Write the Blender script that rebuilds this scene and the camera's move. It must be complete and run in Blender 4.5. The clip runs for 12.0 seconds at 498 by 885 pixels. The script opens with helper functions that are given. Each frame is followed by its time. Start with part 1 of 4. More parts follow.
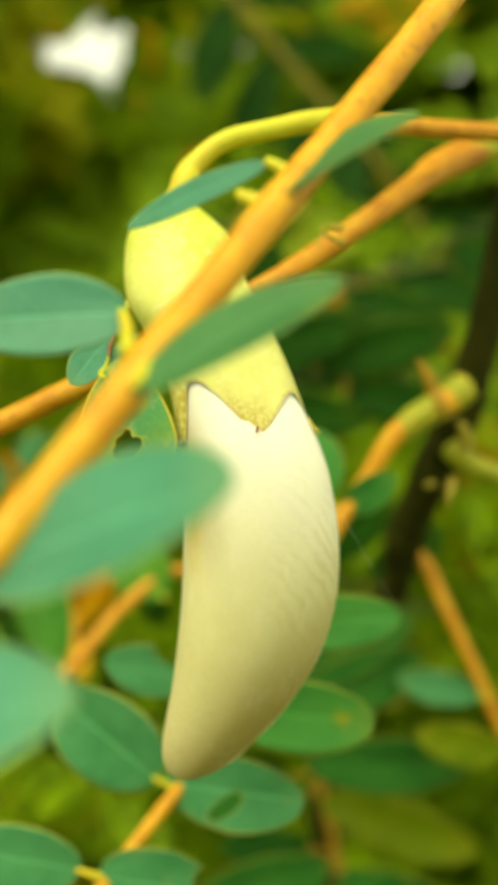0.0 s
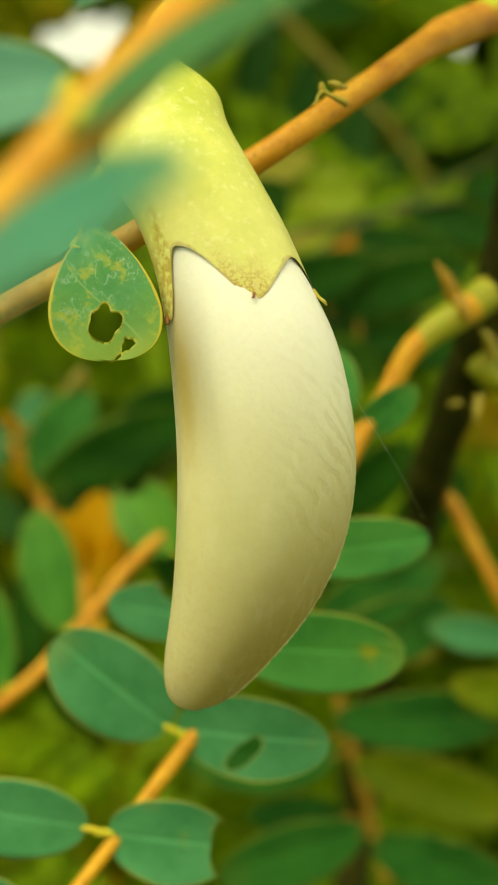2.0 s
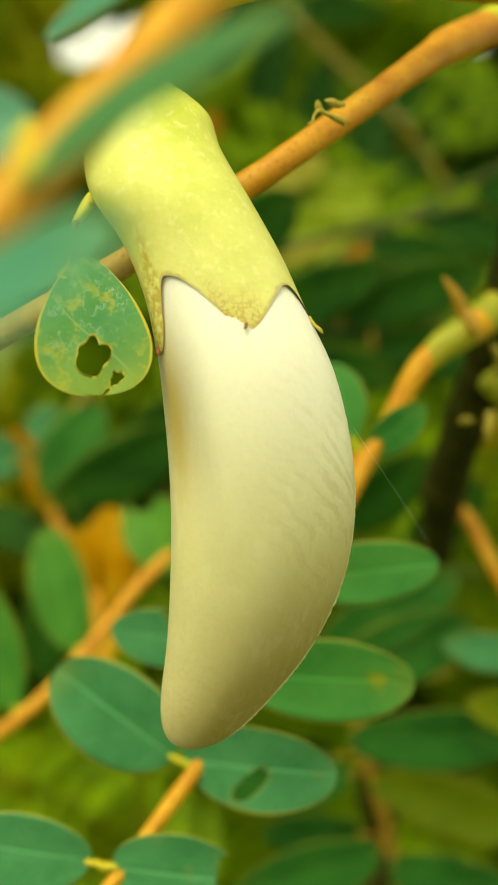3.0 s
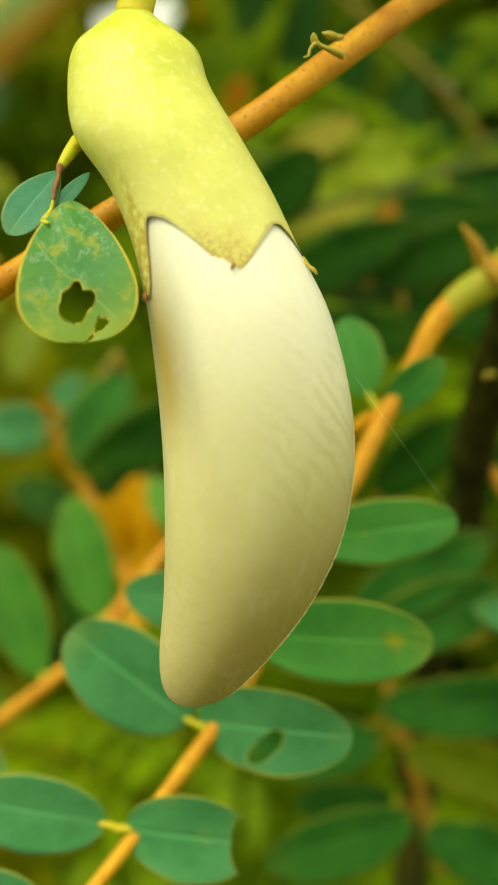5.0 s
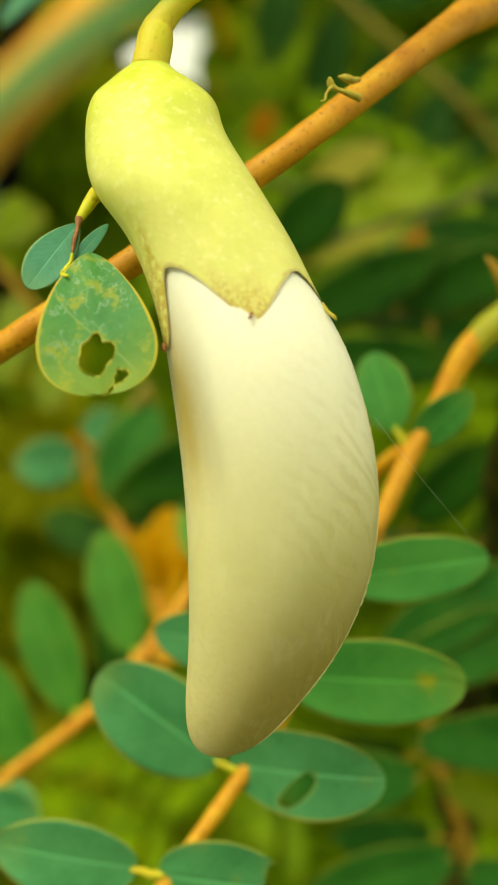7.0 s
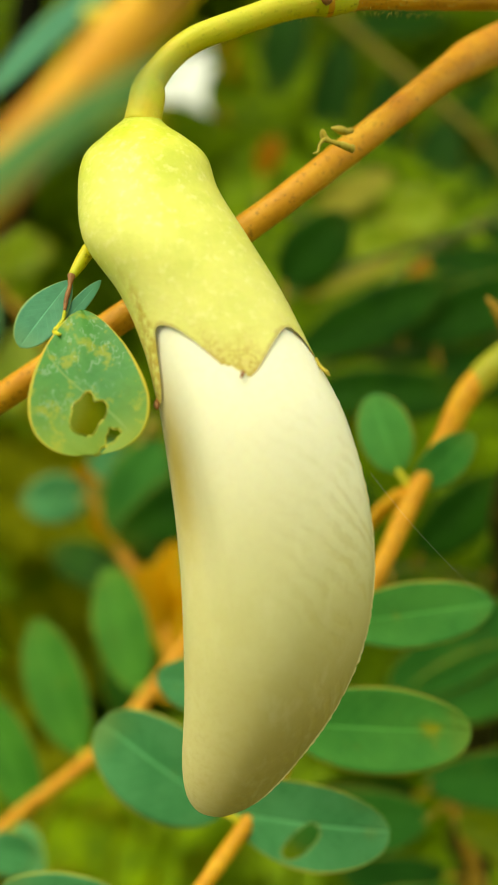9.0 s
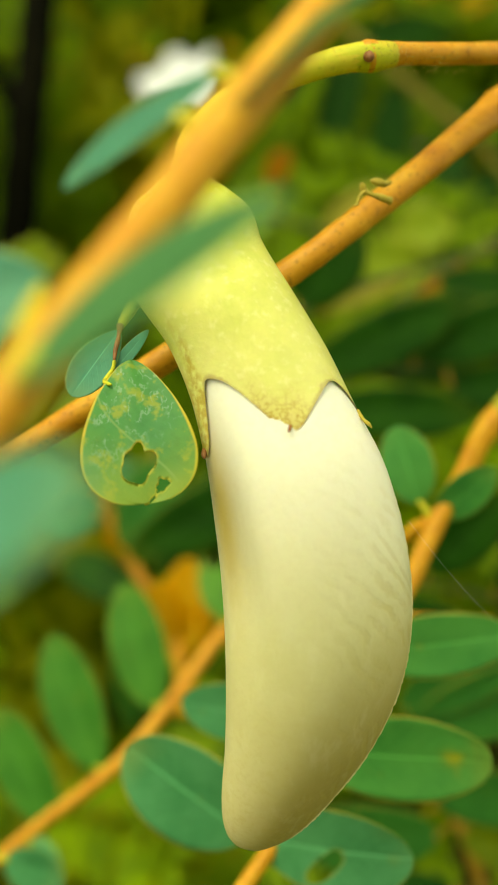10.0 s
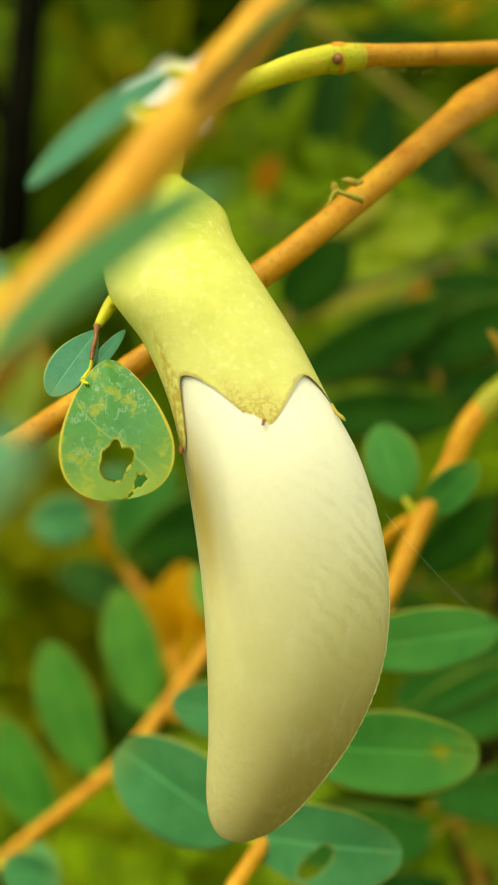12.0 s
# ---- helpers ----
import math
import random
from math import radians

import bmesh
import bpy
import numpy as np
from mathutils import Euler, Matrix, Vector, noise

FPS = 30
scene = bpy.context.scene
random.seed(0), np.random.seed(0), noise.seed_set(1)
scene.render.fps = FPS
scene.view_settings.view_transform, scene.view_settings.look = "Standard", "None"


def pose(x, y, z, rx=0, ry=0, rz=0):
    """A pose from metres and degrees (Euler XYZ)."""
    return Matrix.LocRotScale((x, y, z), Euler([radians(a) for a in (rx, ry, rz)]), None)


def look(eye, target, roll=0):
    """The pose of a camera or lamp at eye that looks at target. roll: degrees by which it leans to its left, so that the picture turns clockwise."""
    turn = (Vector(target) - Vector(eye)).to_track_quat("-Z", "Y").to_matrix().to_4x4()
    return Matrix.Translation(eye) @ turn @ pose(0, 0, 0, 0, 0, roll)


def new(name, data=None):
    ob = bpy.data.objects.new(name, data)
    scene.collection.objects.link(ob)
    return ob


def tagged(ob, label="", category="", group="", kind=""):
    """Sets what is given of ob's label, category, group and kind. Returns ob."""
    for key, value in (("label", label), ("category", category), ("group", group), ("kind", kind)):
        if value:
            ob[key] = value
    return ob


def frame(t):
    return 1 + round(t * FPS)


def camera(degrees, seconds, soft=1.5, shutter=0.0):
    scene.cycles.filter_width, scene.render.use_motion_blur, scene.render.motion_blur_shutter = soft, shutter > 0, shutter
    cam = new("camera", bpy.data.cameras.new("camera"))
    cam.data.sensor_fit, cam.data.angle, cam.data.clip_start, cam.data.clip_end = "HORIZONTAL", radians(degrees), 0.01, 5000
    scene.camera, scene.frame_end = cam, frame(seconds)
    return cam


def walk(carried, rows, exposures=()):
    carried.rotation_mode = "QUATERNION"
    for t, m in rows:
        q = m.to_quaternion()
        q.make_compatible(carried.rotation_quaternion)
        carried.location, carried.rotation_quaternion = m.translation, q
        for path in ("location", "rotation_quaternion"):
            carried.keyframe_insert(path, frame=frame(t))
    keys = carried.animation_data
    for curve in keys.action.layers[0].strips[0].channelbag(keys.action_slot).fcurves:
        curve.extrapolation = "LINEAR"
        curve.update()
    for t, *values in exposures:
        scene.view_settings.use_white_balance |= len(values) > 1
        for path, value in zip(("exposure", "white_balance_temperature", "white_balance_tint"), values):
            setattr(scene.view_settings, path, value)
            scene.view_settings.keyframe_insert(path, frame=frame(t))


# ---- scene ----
cam = camera(30, 12.0, soft=1.5)
# a wide-open close-up lens: sharp on the flower, soft before and behind it
cam.data.dof.use_dof = True
cam.data.dof.focus_distance = 0.127
cam.data.dof.aperture_fstop = 15.5
walk(cam, [
    (0, pose(-0.01897, -0.14465, 0.01176, 83.975, -6.358, -6.681)),
    (0.5, pose(-0.02817, -0.14349, -0.00036, 86.032, -6.079, -7.545)),
    (1, pose(-0.02340, -0.13658, -0.01350, 85.565, -4.169, -7.997)),
    (1.5, pose(-0.01295, -0.12971, -0.00829, 83.680, -3.853, -6.758)),
    (2, pose(-0.01255, -0.12848, -0.00654, 83.630, -3.712, -5.720)),
    (2.5, pose(-0.01142, -0.12633, -0.00232, 83.817, -3.431, -5.021)),
    (4.3, pose(-0.00208, -0.12218, -0.00244, 82.666, -1.957, -1.414)),
    (4.5, pose(-0.00249, -0.12185, -0.00145, 82.961, -1.996, -0.865)),
    (5, pose(-0.00095, -0.12074, -0.00645, 82.079, -1.612, -1.554)),
    (5.5, pose(0.00227, -0.12140, -0.00461, 82.958, -1.181, -0.206)),
    (6, pose(0.00520, -0.12217, -0.00353, 83.471, -0.633, 0.485)),
    (6.5, pose(0.00294, -0.12307, -0.00149, 83.577, -0.272, 1.616)),
    (6.7, pose(0.00171, -0.12186, -0.00217, 83.276, -0.452, 1.025)),
    (8.3, pose(-0.00033, -0.11563, -0.00379, 83.707, -0.188, -0.156)),
    (8.5, pose(0.00240, -0.11638, -0.00169, 83.918, -0.476, 0.967)),
    (9, pose(0.00333, -0.11816, 0.00173, 84.501, 0.272, 1.261)),
    (9.5, pose(0.00017, -0.12016, 0.00592, 84.750, -0.323, 0.731)),
    (10, pose(-0.00318, -0.12152, 0.00875, 84.383, -0.398, 0.969)),
    (10.5, pose(-0.00445, -0.12191, 0.00930, 84.549, -0.161, 1.243)),
    (11, pose(-0.00294, -0.12163, 0.00729, 85.037, 0.105, -0.058)),
    (11.5, pose(-0.00131, -0.12259, 0.00719, 84.617, 0.309, 0.633)),
    (12, pose(0.00015, -0.12372, 0.00688, 85.030, 0.740, 0.901)),
], exposures=[
    (0.0, 0.58, 9000, -12), (0.5, 0.56, 9000, -12), (1.0, 0.46, 9000, -12), (1.3, 0.40, 9000, -12), (1.5, 0.21, 9000, -12), (2.5, 0.42, 9000, -12), (5.5, 0.42, 9000, -12), (10.5, 0.45, 9000, -12), (12.0, 0.46, 9000, -12)])

# ---- light: bright hazy daylight from above and a little in front, from one side ----
SUN_EL, SUN_AZ = radians(56), radians(218)
world = bpy.data.worlds.new("sky")
scene.world = world
world.use_nodes = True
wn = world.node_tree
sky = wn.nodes.new("ShaderNodeTexSky")
sky.sky_type, sky.sun_disc = "NISHITA", False
sky.sun_elevation, sky.sun_rotation = SUN_EL, SUN_AZ
sky.air_density, sky.dust_density = 1.0, 4.0
wn.nodes["Background"].inputs["Strength"].default_value = 0.15
haze = wn.nodes.new("ShaderNodeMix")  # an even veil of bright cloud over the blue
haze.data_type = "RGBA"
haze.inputs[0].default_value = 0.75
haze.inputs[7].default_value = (6.6, 6.5, 6.1, 1)
wn.links.new(sky.outputs[0], haze.inputs[6])
wn.links.new(haze.outputs[2], wn.nodes["Background"].inputs["Color"])
sun = new("sun", bpy.data.lights.new("sun", "SUN"))
sun.data.energy, sun.data.angle, sun.data.color = 1.75, radians(40), (1.0, 0.95, 0.82)
sun_from = Vector((math.sin(SUN_AZ) * math.cos(SUN_EL), math.cos(SUN_AZ) * math.cos(SUN_EL), math.sin(SUN_EL)))
sun.matrix_world = look(sun_from * 5, (0, 0, 0))


# ---- materials ----
def nodes_of(name):
    m = bpy.data.materials.new(name)
    m.use_nodes = True
    t = m.node_tree
    return m, t, t.nodes["Principled BSDF"]


def add(t, kind, **values):
    n = t.nodes.new(kind)
    for k, v in values.items():
        n.inputs[k.replace("_", " ")].default_value = v
    return n


def ramp(t, source, stops):
    r = t.nodes.new("ShaderNodeValToRGB")
    while len(r.color_ramp.elements) < len(stops):
        r.color_ramp.elements.new(0.5)
    for e, (p, c) in zip(r.color_ramp.elements, stops):
        e.position, e.color = p, (*c, 1)
    t.links.new(source, r.inputs[0])
    return r.outputs[0]


def mix(t, fac, a, b, mode="MIX"):
    n = t.nodes.new("ShaderNodeMix")
    n.data_type, n.blend_type = "RGBA", mode
    for socket, v in ((n.inputs[0], fac), (n.inputs[6], a), (n.inputs[7], b)):
        if isinstance(v, (tuple, float, int)):
            socket.default_value = (*v, 1) if isinstance(v, tuple) else v
        else:
            t.links.new(v, socket)
    return n.outputs[2]


def calc(t, op, a, b=0.0, c=0.0, clamp=False):
    n = t.nodes.new("ShaderNodeMath")
    n.operation, n.use_clamp = op, clamp
    for socket, v in zip(n.inputs, (a, b, c)):
        if isinstance(v, (float, int)):
            socket.default_value = v
        else:
            t.links.new(v, socket)
    return n.outputs[0]


def band(t, v, lo, hi):
    n = t.nodes.new("ShaderNodeMapRange")
    n.interpolation_type = "SMOOTHSTEP"
    n.inputs[1].default_value, n.inputs[2].default_value = lo, hi
    t.links.new(v, n.inputs[0])
    return n.outputs[0]


def grain(t, scale, detail=4.0, stretch=(1, 1, 1), rough=0.6):
    c = t.nodes.new("ShaderNodeTexCoord")
    p = t.nodes.new("ShaderNodeMapping")
    p.inputs["Scale"].default_value = stretch
    t.links.new(c.outputs["Object"], p.inputs[0])
    n = add(t, "ShaderNodeTexNoise", Scale=scale, Detail=detail, Roughness=rough)
    t.links.new(p.outputs[0], n.inputs["Vector"])
    return n.outputs[0]


def bump(t, bsdf, height, strength, distance):
    b = add(t, "ShaderNodeBump", Strength=strength, Distance=distance)
    t.links.new(height, b.inputs["Height"])
    t.links.new(b.outputs[0], bsdf.inputs["Normal"])


def leaf_material(name, deep, pale, margin, glow, through_light=0.3, spots=0.0, rough=0.45, island=False, mined=False, gloss=0.35, blotch=None):
    """A leaflet: midrib, fine side veins, a thin pale margin, blotches; lets some light through."""
    m, t, b = nodes_of(name)
    uv = t.nodes.new("ShaderNodeUVMap")
    xyz = t.nodes.new("ShaderNodeSeparateXYZ")
    t.links.new(uv.outputs[0], xyz.inputs[0])
    along, across, rim = xyz.outputs[0], xyz.outputs[1], xyz.outputs[2]
    side = calc(t, "ABSOLUTE", calc(t, "SUBTRACT", across, 0.5))
    big = grain(t, 90, 3)
    fine = grain(t, 900, 3)
    if island:
        geo = t.nodes.new("ShaderNodeNewGeometry")
        own = geo.outputs["Random Per Island"]
    else:
        info = t.nodes.new("ShaderNodeObjectInfo")
        own = info.outputs["Random"]
    base = mix(t, band(t, big, 0.3, 0.7), deep, pale)
    base = mix(t, calc(t, "MULTIPLY", own, 0.35), base, pale)
    base = mix(t, calc(t, "MULTIPLY", band(t, fine, 0.45, 0.75), 0.25), base, tuple(c * 0.55 for c in deep))
    # side veins run outward and forward from the midrib
    wave = calc(t, "SINE", calc(t, "MULTIPLY", calc(t, "SUBTRACT", along, calc(t, "MULTIPLY", side, 0.5)), 75.0))
    veins = calc(t, "MULTIPLY", band(t, wave, 0.75, 1.0), 0.03 if mined else 0.10)
    base = mix(t, veins, base, tuple(min(1, c * 1.6 + 0.02) for c in pale))
    rib = calc(t, "SUBTRACT", 1.0, band(t, side, 0.004, 0.016))
    base = mix(t, calc(t, "MULTIPLY", rib, 0.0 if mined else 0.7), base, tuple(min(1, c * 1.9 + 0.03) for c in pale))
    tip = calc(t, "MULTIPLY", band(t, along, 0.7, 1.05), band(t, grain(t, 70, 2), 0.35, 0.65))
    base = mix(t, calc(t, "MULTIPLY", tip, 0.55), base, tuple(0.5 * a + 0.5 * b for a, b in zip(pale, margin)))
    edge = band(t, calc(t, "ADD", side, calc(t, "MULTIPLY", calc(t, "SUBTRACT", big, 0.5), 0.06)), 0.468, 0.488)
    base = mix(t, calc(t, "MULTIPLY", edge, 0.85), base, margin)
    gnawed = t.nodes.new("ShaderNodeAttribute")
    gnawed.attribute_name = "chewed"
    base = mix(t, calc(t, "MULTIPLY", band(t, gnawed.outputs["Fac"], 0.25, 0.9), 0.8), base, margin)
    if mined:
        # yellowing towards the broad end; pale scribbles where something has grazed the skin
        yellow = calc(t, "MULTIPLY", band(t, calc(t, "ADD", along, calc(t, "MULTIPLY", calc(t, "SUBTRACT", big, 0.5), 0.9)), 0.40, 1.0), 0.45)
        base = mix(t, yellow, base, (0.34, 0.42, 0.03))
        base = mix(t, calc(t, "MULTIPLY", band(t, grain(t, 420, 3), 0.53, 0.68), 0.65), base, (0.42, 0.45, 0.05))
        line = calc(t, "ABSOLUTE", calc(t, "SUBTRACT", grain(t, 620, 3, (1, 1, 0.3), rough=0.65), 0.5))
        mark = calc(t, "MULTIPLY", calc(t, "SUBTRACT", 1.0, band(t, line, 0.004, 0.05)), band(t, grain(t, 480, 2), 0.47, 0.62))
        mark = calc(t, "MULTIPLY", mark, calc(t, "SUBTRACT", 1.0, band(t, calc(t, "SUBTRACT", along, calc(t, "MULTIPLY", across, 0.35)), 0.25, 0.65)))
        base = mix(t, calc(t, "MULTIPLY", mark, 0.42), base, (0.42, 0.60, 0.46))
        # the midrib runs aslant over the lopsided blade
        slant = calc(t, "ABSOLUTE", calc(t, "SUBTRACT", calc(t, "ADD", across, calc(t, "MULTIPLY", along, 1.35)), 1.34))
        base = mix(t, calc(t, "MULTIPLY", calc(t, "MULTIPLY", calc(t, "SUBTRACT", 1.0, band(t, slant, 0.004, 0.022)), calc(t, "SUBTRACT", 1.0, band(t, along, 0.8, 0.9))), 0.5), base, (0.32, 0.46, 0.16))
    if blotch:
        far_off = calc(t, "ADD", calc(t, "POWER", calc(t, "DIVIDE", calc(t, "SUBTRACT", along, blotch[0]), 0.05), 2.0), calc(t, "POWER", calc(t, "DIVIDE", calc(t, "SUBTRACT", across, blotch[1]), 0.10), 2.0))
        patch = calc(t, "EXPONENT", calc(t, "MULTIPLY", calc(t, "ADD", far_off, calc(t, "MULTIPLY", calc(t, "SUBTRACT", grain(t, 500, 3), 0.5), 3.0)), -1.0))
        base = mix(t, calc(t, "MULTIPLY", calc(t, "MINIMUM", patch, 1.0), 0.9), base, (0.50, 0.48, 0.03))
    if spots:
        s = grain(t, 240, 2, rough=0.4)
        base = mix(t, calc(t, "MULTIPLY", band(t, s, 0.66, 0.76), spots), base, (0.42, 0.40, 0.05))
    t.links.new(base, b.inputs["Base Color"])
    b.inputs["Roughness"].default_value = rough
    b.inputs["Specular IOR Level"].default_value = gloss
    bump(t, b, calc(t, "ADD", calc(t, "MULTIPLY", fine, 0.5), calc(t, "SUBTRACT", calc(t, "MULTIPLY", veins, -1.0), calc(t, "MULTIPLY", rib, 0.0 if mined else 1.0))), 0.35, 0.0003)
    tr = t.nodes.new("ShaderNodeBsdfTranslucent")
    t.links.new(mix(t, 0.5, base, glow), tr.inputs["Color"])
    ms = t.nodes.new("ShaderNodeMixShader")
    ms.inputs[0].default_value = through_light
    t.links.new(b.outputs[0], ms.inputs[1])
    t.links.new(tr.outputs[0], ms.inputs[2])
    t.links.new(ms.outputs[0], t.nodes["Material Output"].inputs["Surface"])
    return m


def stem_material(name, stops, scale=120, rough=0.5, stretch=(1, 1, 1), relief=0.5, speck_share=0.5):
    m, t, b = nodes_of(name)
    colour = ramp(t, grain(t, scale, 5, stretch), stops)
    speck = band(t, grain(t, 1100, 2), 0.60, 0.68)
    colour = mix(t, calc(t, "MULTIPLY", speck, speck_share), colour, tuple(c * 0.35 for c in stops[0][1]))
    t.links.new(colour, b.inputs["Base Color"])
    b.inputs["Roughness"].default_value = rough
    b.inputs["Specular IOR Level"].default_value = 0.35
    b.inputs["Subsurface Weight"].default_value = 0.1
    b.inputs["Subsurface Radius"].default_value = (1.0, 0.5, 0.2)
    b.inputs["Subsurface Scale"].default_value = 0.001
    bump(t, b, grain(t, 1600, 3), relief, 0.0002)
    return m


def petal_material():
    m, t, b = nodes_of("cream petal")
    uv = t.nodes.new("ShaderNodeUVMap")
    xyz = t.nodes.new("ShaderNodeSeparateXYZ")
    t.links.new(uv.outputs[0], xyz.inputs[0])
    down, around = xyz.outputs[0], xyz.outputs[1]
    cloud = grain(t, 60, 4)
    base = mix(t, band(t, cloud, 0.35, 0.7), (0.63, 0.60, 0.31), (0.70, 0.68, 0.395))
    base = mix(t, band(t, down, 0.05, 0.5), (0.86, 0.855, 0.77), base)
    # khaki tip: its own tint together with the lower end's shade
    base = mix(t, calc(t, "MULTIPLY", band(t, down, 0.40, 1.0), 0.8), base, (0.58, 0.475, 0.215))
    # shade of the hollow beside one flank, painted in as a golden patch
    hollow_shade = calc(t, "ADD", calc(t, "POWER", calc(t, "DIVIDE", calc(t, "SUBTRACT", around, 0.325), 0.055), 2.0), calc(t, "POWER", calc(t, "DIVIDE", calc(t, "SUBTRACT", down, 0.27), 0.16), 2.0))
    base = mix(t, calc(t, "MULTIPLY", calc(t, "EXPONENT", calc(t, "MULTIPLY", hollow_shade, -1.0)), 0.9), base, (0.40, 0.30, 0.055))
    # shade of the lower seam flank, painted in as olive
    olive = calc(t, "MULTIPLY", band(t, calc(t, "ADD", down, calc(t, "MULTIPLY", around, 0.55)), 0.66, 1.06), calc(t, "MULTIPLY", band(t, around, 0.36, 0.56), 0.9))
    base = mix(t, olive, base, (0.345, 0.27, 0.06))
    # fine veins sweep slantwise over the petal
    skew = calc(t, "ADD", calc(t, "MULTIPLY", down, 165.0), calc(t, "MULTIPLY", around, -150.0))
    wob = calc(t, "ADD", skew, calc(t, "MULTIPLY", grain(t, 130, 3), 17.0))
    vein = band(t, calc(t, "SINE", wob), -0.7, 1.0)
    mask = calc(t, "MULTIPLY", band(t, grain(t, 170, 4), 0.36, 0.60), calc(t, "MULTIPLY", band(t, around, 0.44, 0.66), band(t, down, 0.06, 0.5)))
    fine = grain(t, 1100, 4)
    base = mix(t, calc(t, "MULTIPLY", calc(t, "MULTIPLY", vein, mask), 0.38), base, (0.46, 0.38, 0.11))
    grit = calc(t, "ADD", 0.06, calc(t, "MULTIPLY", band(t, down, 0.45, 0.95), 0.4))
    base = mix(t, calc(t, "MULTIPLY", band(t, fine, 0.42, 0.75), grit), base, (0.46, 0.36, 0.10))
    # short silky streaks, and soft khaki blotches towards the tip
    streak = calc(t, "MULTIPLY", band(t, grain(t, 420, 4, (1.0, 1.0, 0.3)), 0.52, 0.72), 0.10)
    base = mix(t, streak, base, (0.86, 0.84, 0.66))
    blotch = calc(t, "MULTIPLY", band(t, grain(t, 300, 4), 0.48, 0.66), calc(t, "MULTIPLY", band(t, down, 0.5, 0.95), 0.3))
    base = mix(t, blotch, base, (0.54, 0.42, 0.20))
    t.links.new(base, b.inputs["Base Color"])
    b.inputs["Roughness"].default_value = 0.5
    b.inputs["Specular IOR Level"].default_value = 0.3
    b.inputs["Subsurface Weight"].default_value = 0.2
    b.inputs["Subsurface Radius"].default_value = (1.0, 0.75, 0.3)
    b.inputs["Subsurface Scale"].default_value = 0.0025
    h = calc(t, "ADD", calc(t, "MULTIPLY", fine, 0.35), calc(t, "MULTIPLY", calc(t, "MULTIPLY", vein, mask), -0.55))
    bump(t, b, h, 0.45, 0.0003)
    return m


def calyx_material():
    m, t, b = nodes_of("lime calyx")
    uv = t.nodes.new("ShaderNodeUVMap")
    xyz = t.nodes.new("ShaderNodeSeparateXYZ")
    t.links.new(uv.outputs[0], xyz.inputs[0])
    down, around, rim = xyz.outputs[0], xyz.outputs[1], xyz.outputs[0]
    cloud = grain(t, 170, 6, rough=0.7)
    fleck = grain(t, 800, 3)
    base = mix(t, band(t, cloud, 0.28, 0.72), (0.50, 0.575, 0.04), (0.69, 0.71, 0.13))
    base = mix(t, calc(t, "MULTIPLY", band(t, fleck, 0.5, 0.72), 0.55), base, (0.82, 0.83, 0.38))
    base = mix(t, calc(t, "MULTIPLY", band(t, down, 0.35, 0.8), 0.35), base, (0.80, 0.76, 0.36))
    base = mix(t, calc(t, "SUBTRACT", 1.0, band(t, down, 0.0, 0.36)), base, (0.42, 0.50, 0.05))
    # brown, papery rim and a scorched patch by one tooth
    edge = band(t, calc(t, "ADD", down, calc(t, "MULTIPLY", calc(t, "SUBTRACT", fleck, 0.5), 0.03)), 0.988, 0.999)
    base = mix(t, calc(t, "MULTIPLY", edge, 0.75), base, (0.30, 0.18, 0.03))
    near = calc(t, "MULTIPLY", band(t, down, 0.90, 1.0), band(t, grain(t, 420, 4), 0.46, 0.62))
    base = mix(t, calc(t, "MULTIPLY", near, 0.16), base, (0.42, 0.26, 0.03))
    # the cream skin near the rim; the tip of the front tooth cracked and browned
    base = mix(t, calc(t, "MULTIPLY", band(t, down, 0.72, 0.97), 0.4), base, (0.78, 0.74, 0.33))
    crack = calc(t, "MULTIPLY", band(t, down, 0.90, 0.99), calc(t, "SUBTRACT", 1.0, band(t, calc(t, "ABSOLUTE", calc(t, "SUBTRACT", around, 0.513)), 0.02, 0.07)))
    line = calc(t, "SUBTRACT", 1.0, band(t, calc(t, "ABSOLUTE", calc(t, "SUBTRACT", grain(t, 900, 3), 0.5)), 0.0, 0.07))
    base = mix(t, calc(t, "MULTIPLY", crack, calc(t, "ADD", 0.3, calc(t, "MULTIPLY", line, 0.5))), base, (0.40, 0.24, 0.03))
    tooth = calc(t, "MULTIPLY", band(t, down, 0.80, 0.92), calc(t, "SUBTRACT", 1.0, band(t, calc(t, "ABSOLUTE", calc(t, "SUBTRACT", around, 0.29)), 0.06, 0.10)))
    base = mix(t, calc(t, "MULTIPLY", calc(t, "MULTIPLY", tooth, band(t, grain(t, 900, 4), 0.36, 0.62)), 0.75), base, (0.46, 0.30, 0.025))
    t.links.new(base, b.inputs["Base Color"])
    b.inputs["Roughness"].default_value = 0.42
    b.inputs["Specular IOR Level"].default_value = 0.4
    b.inputs["Subsurface Weight"].default_value = 0.3
    b.inputs["Subsurface Radius"].default_value = (0.8, 1.0, 0.2)
    b.inputs["Subsurface Scale"].default_value = 0.002
    bump(t, b, calc(t, "ADD", fleck, calc(t, "MULTIPLY", cloud, 0.8)), 0.24, 0.0004)
    return m


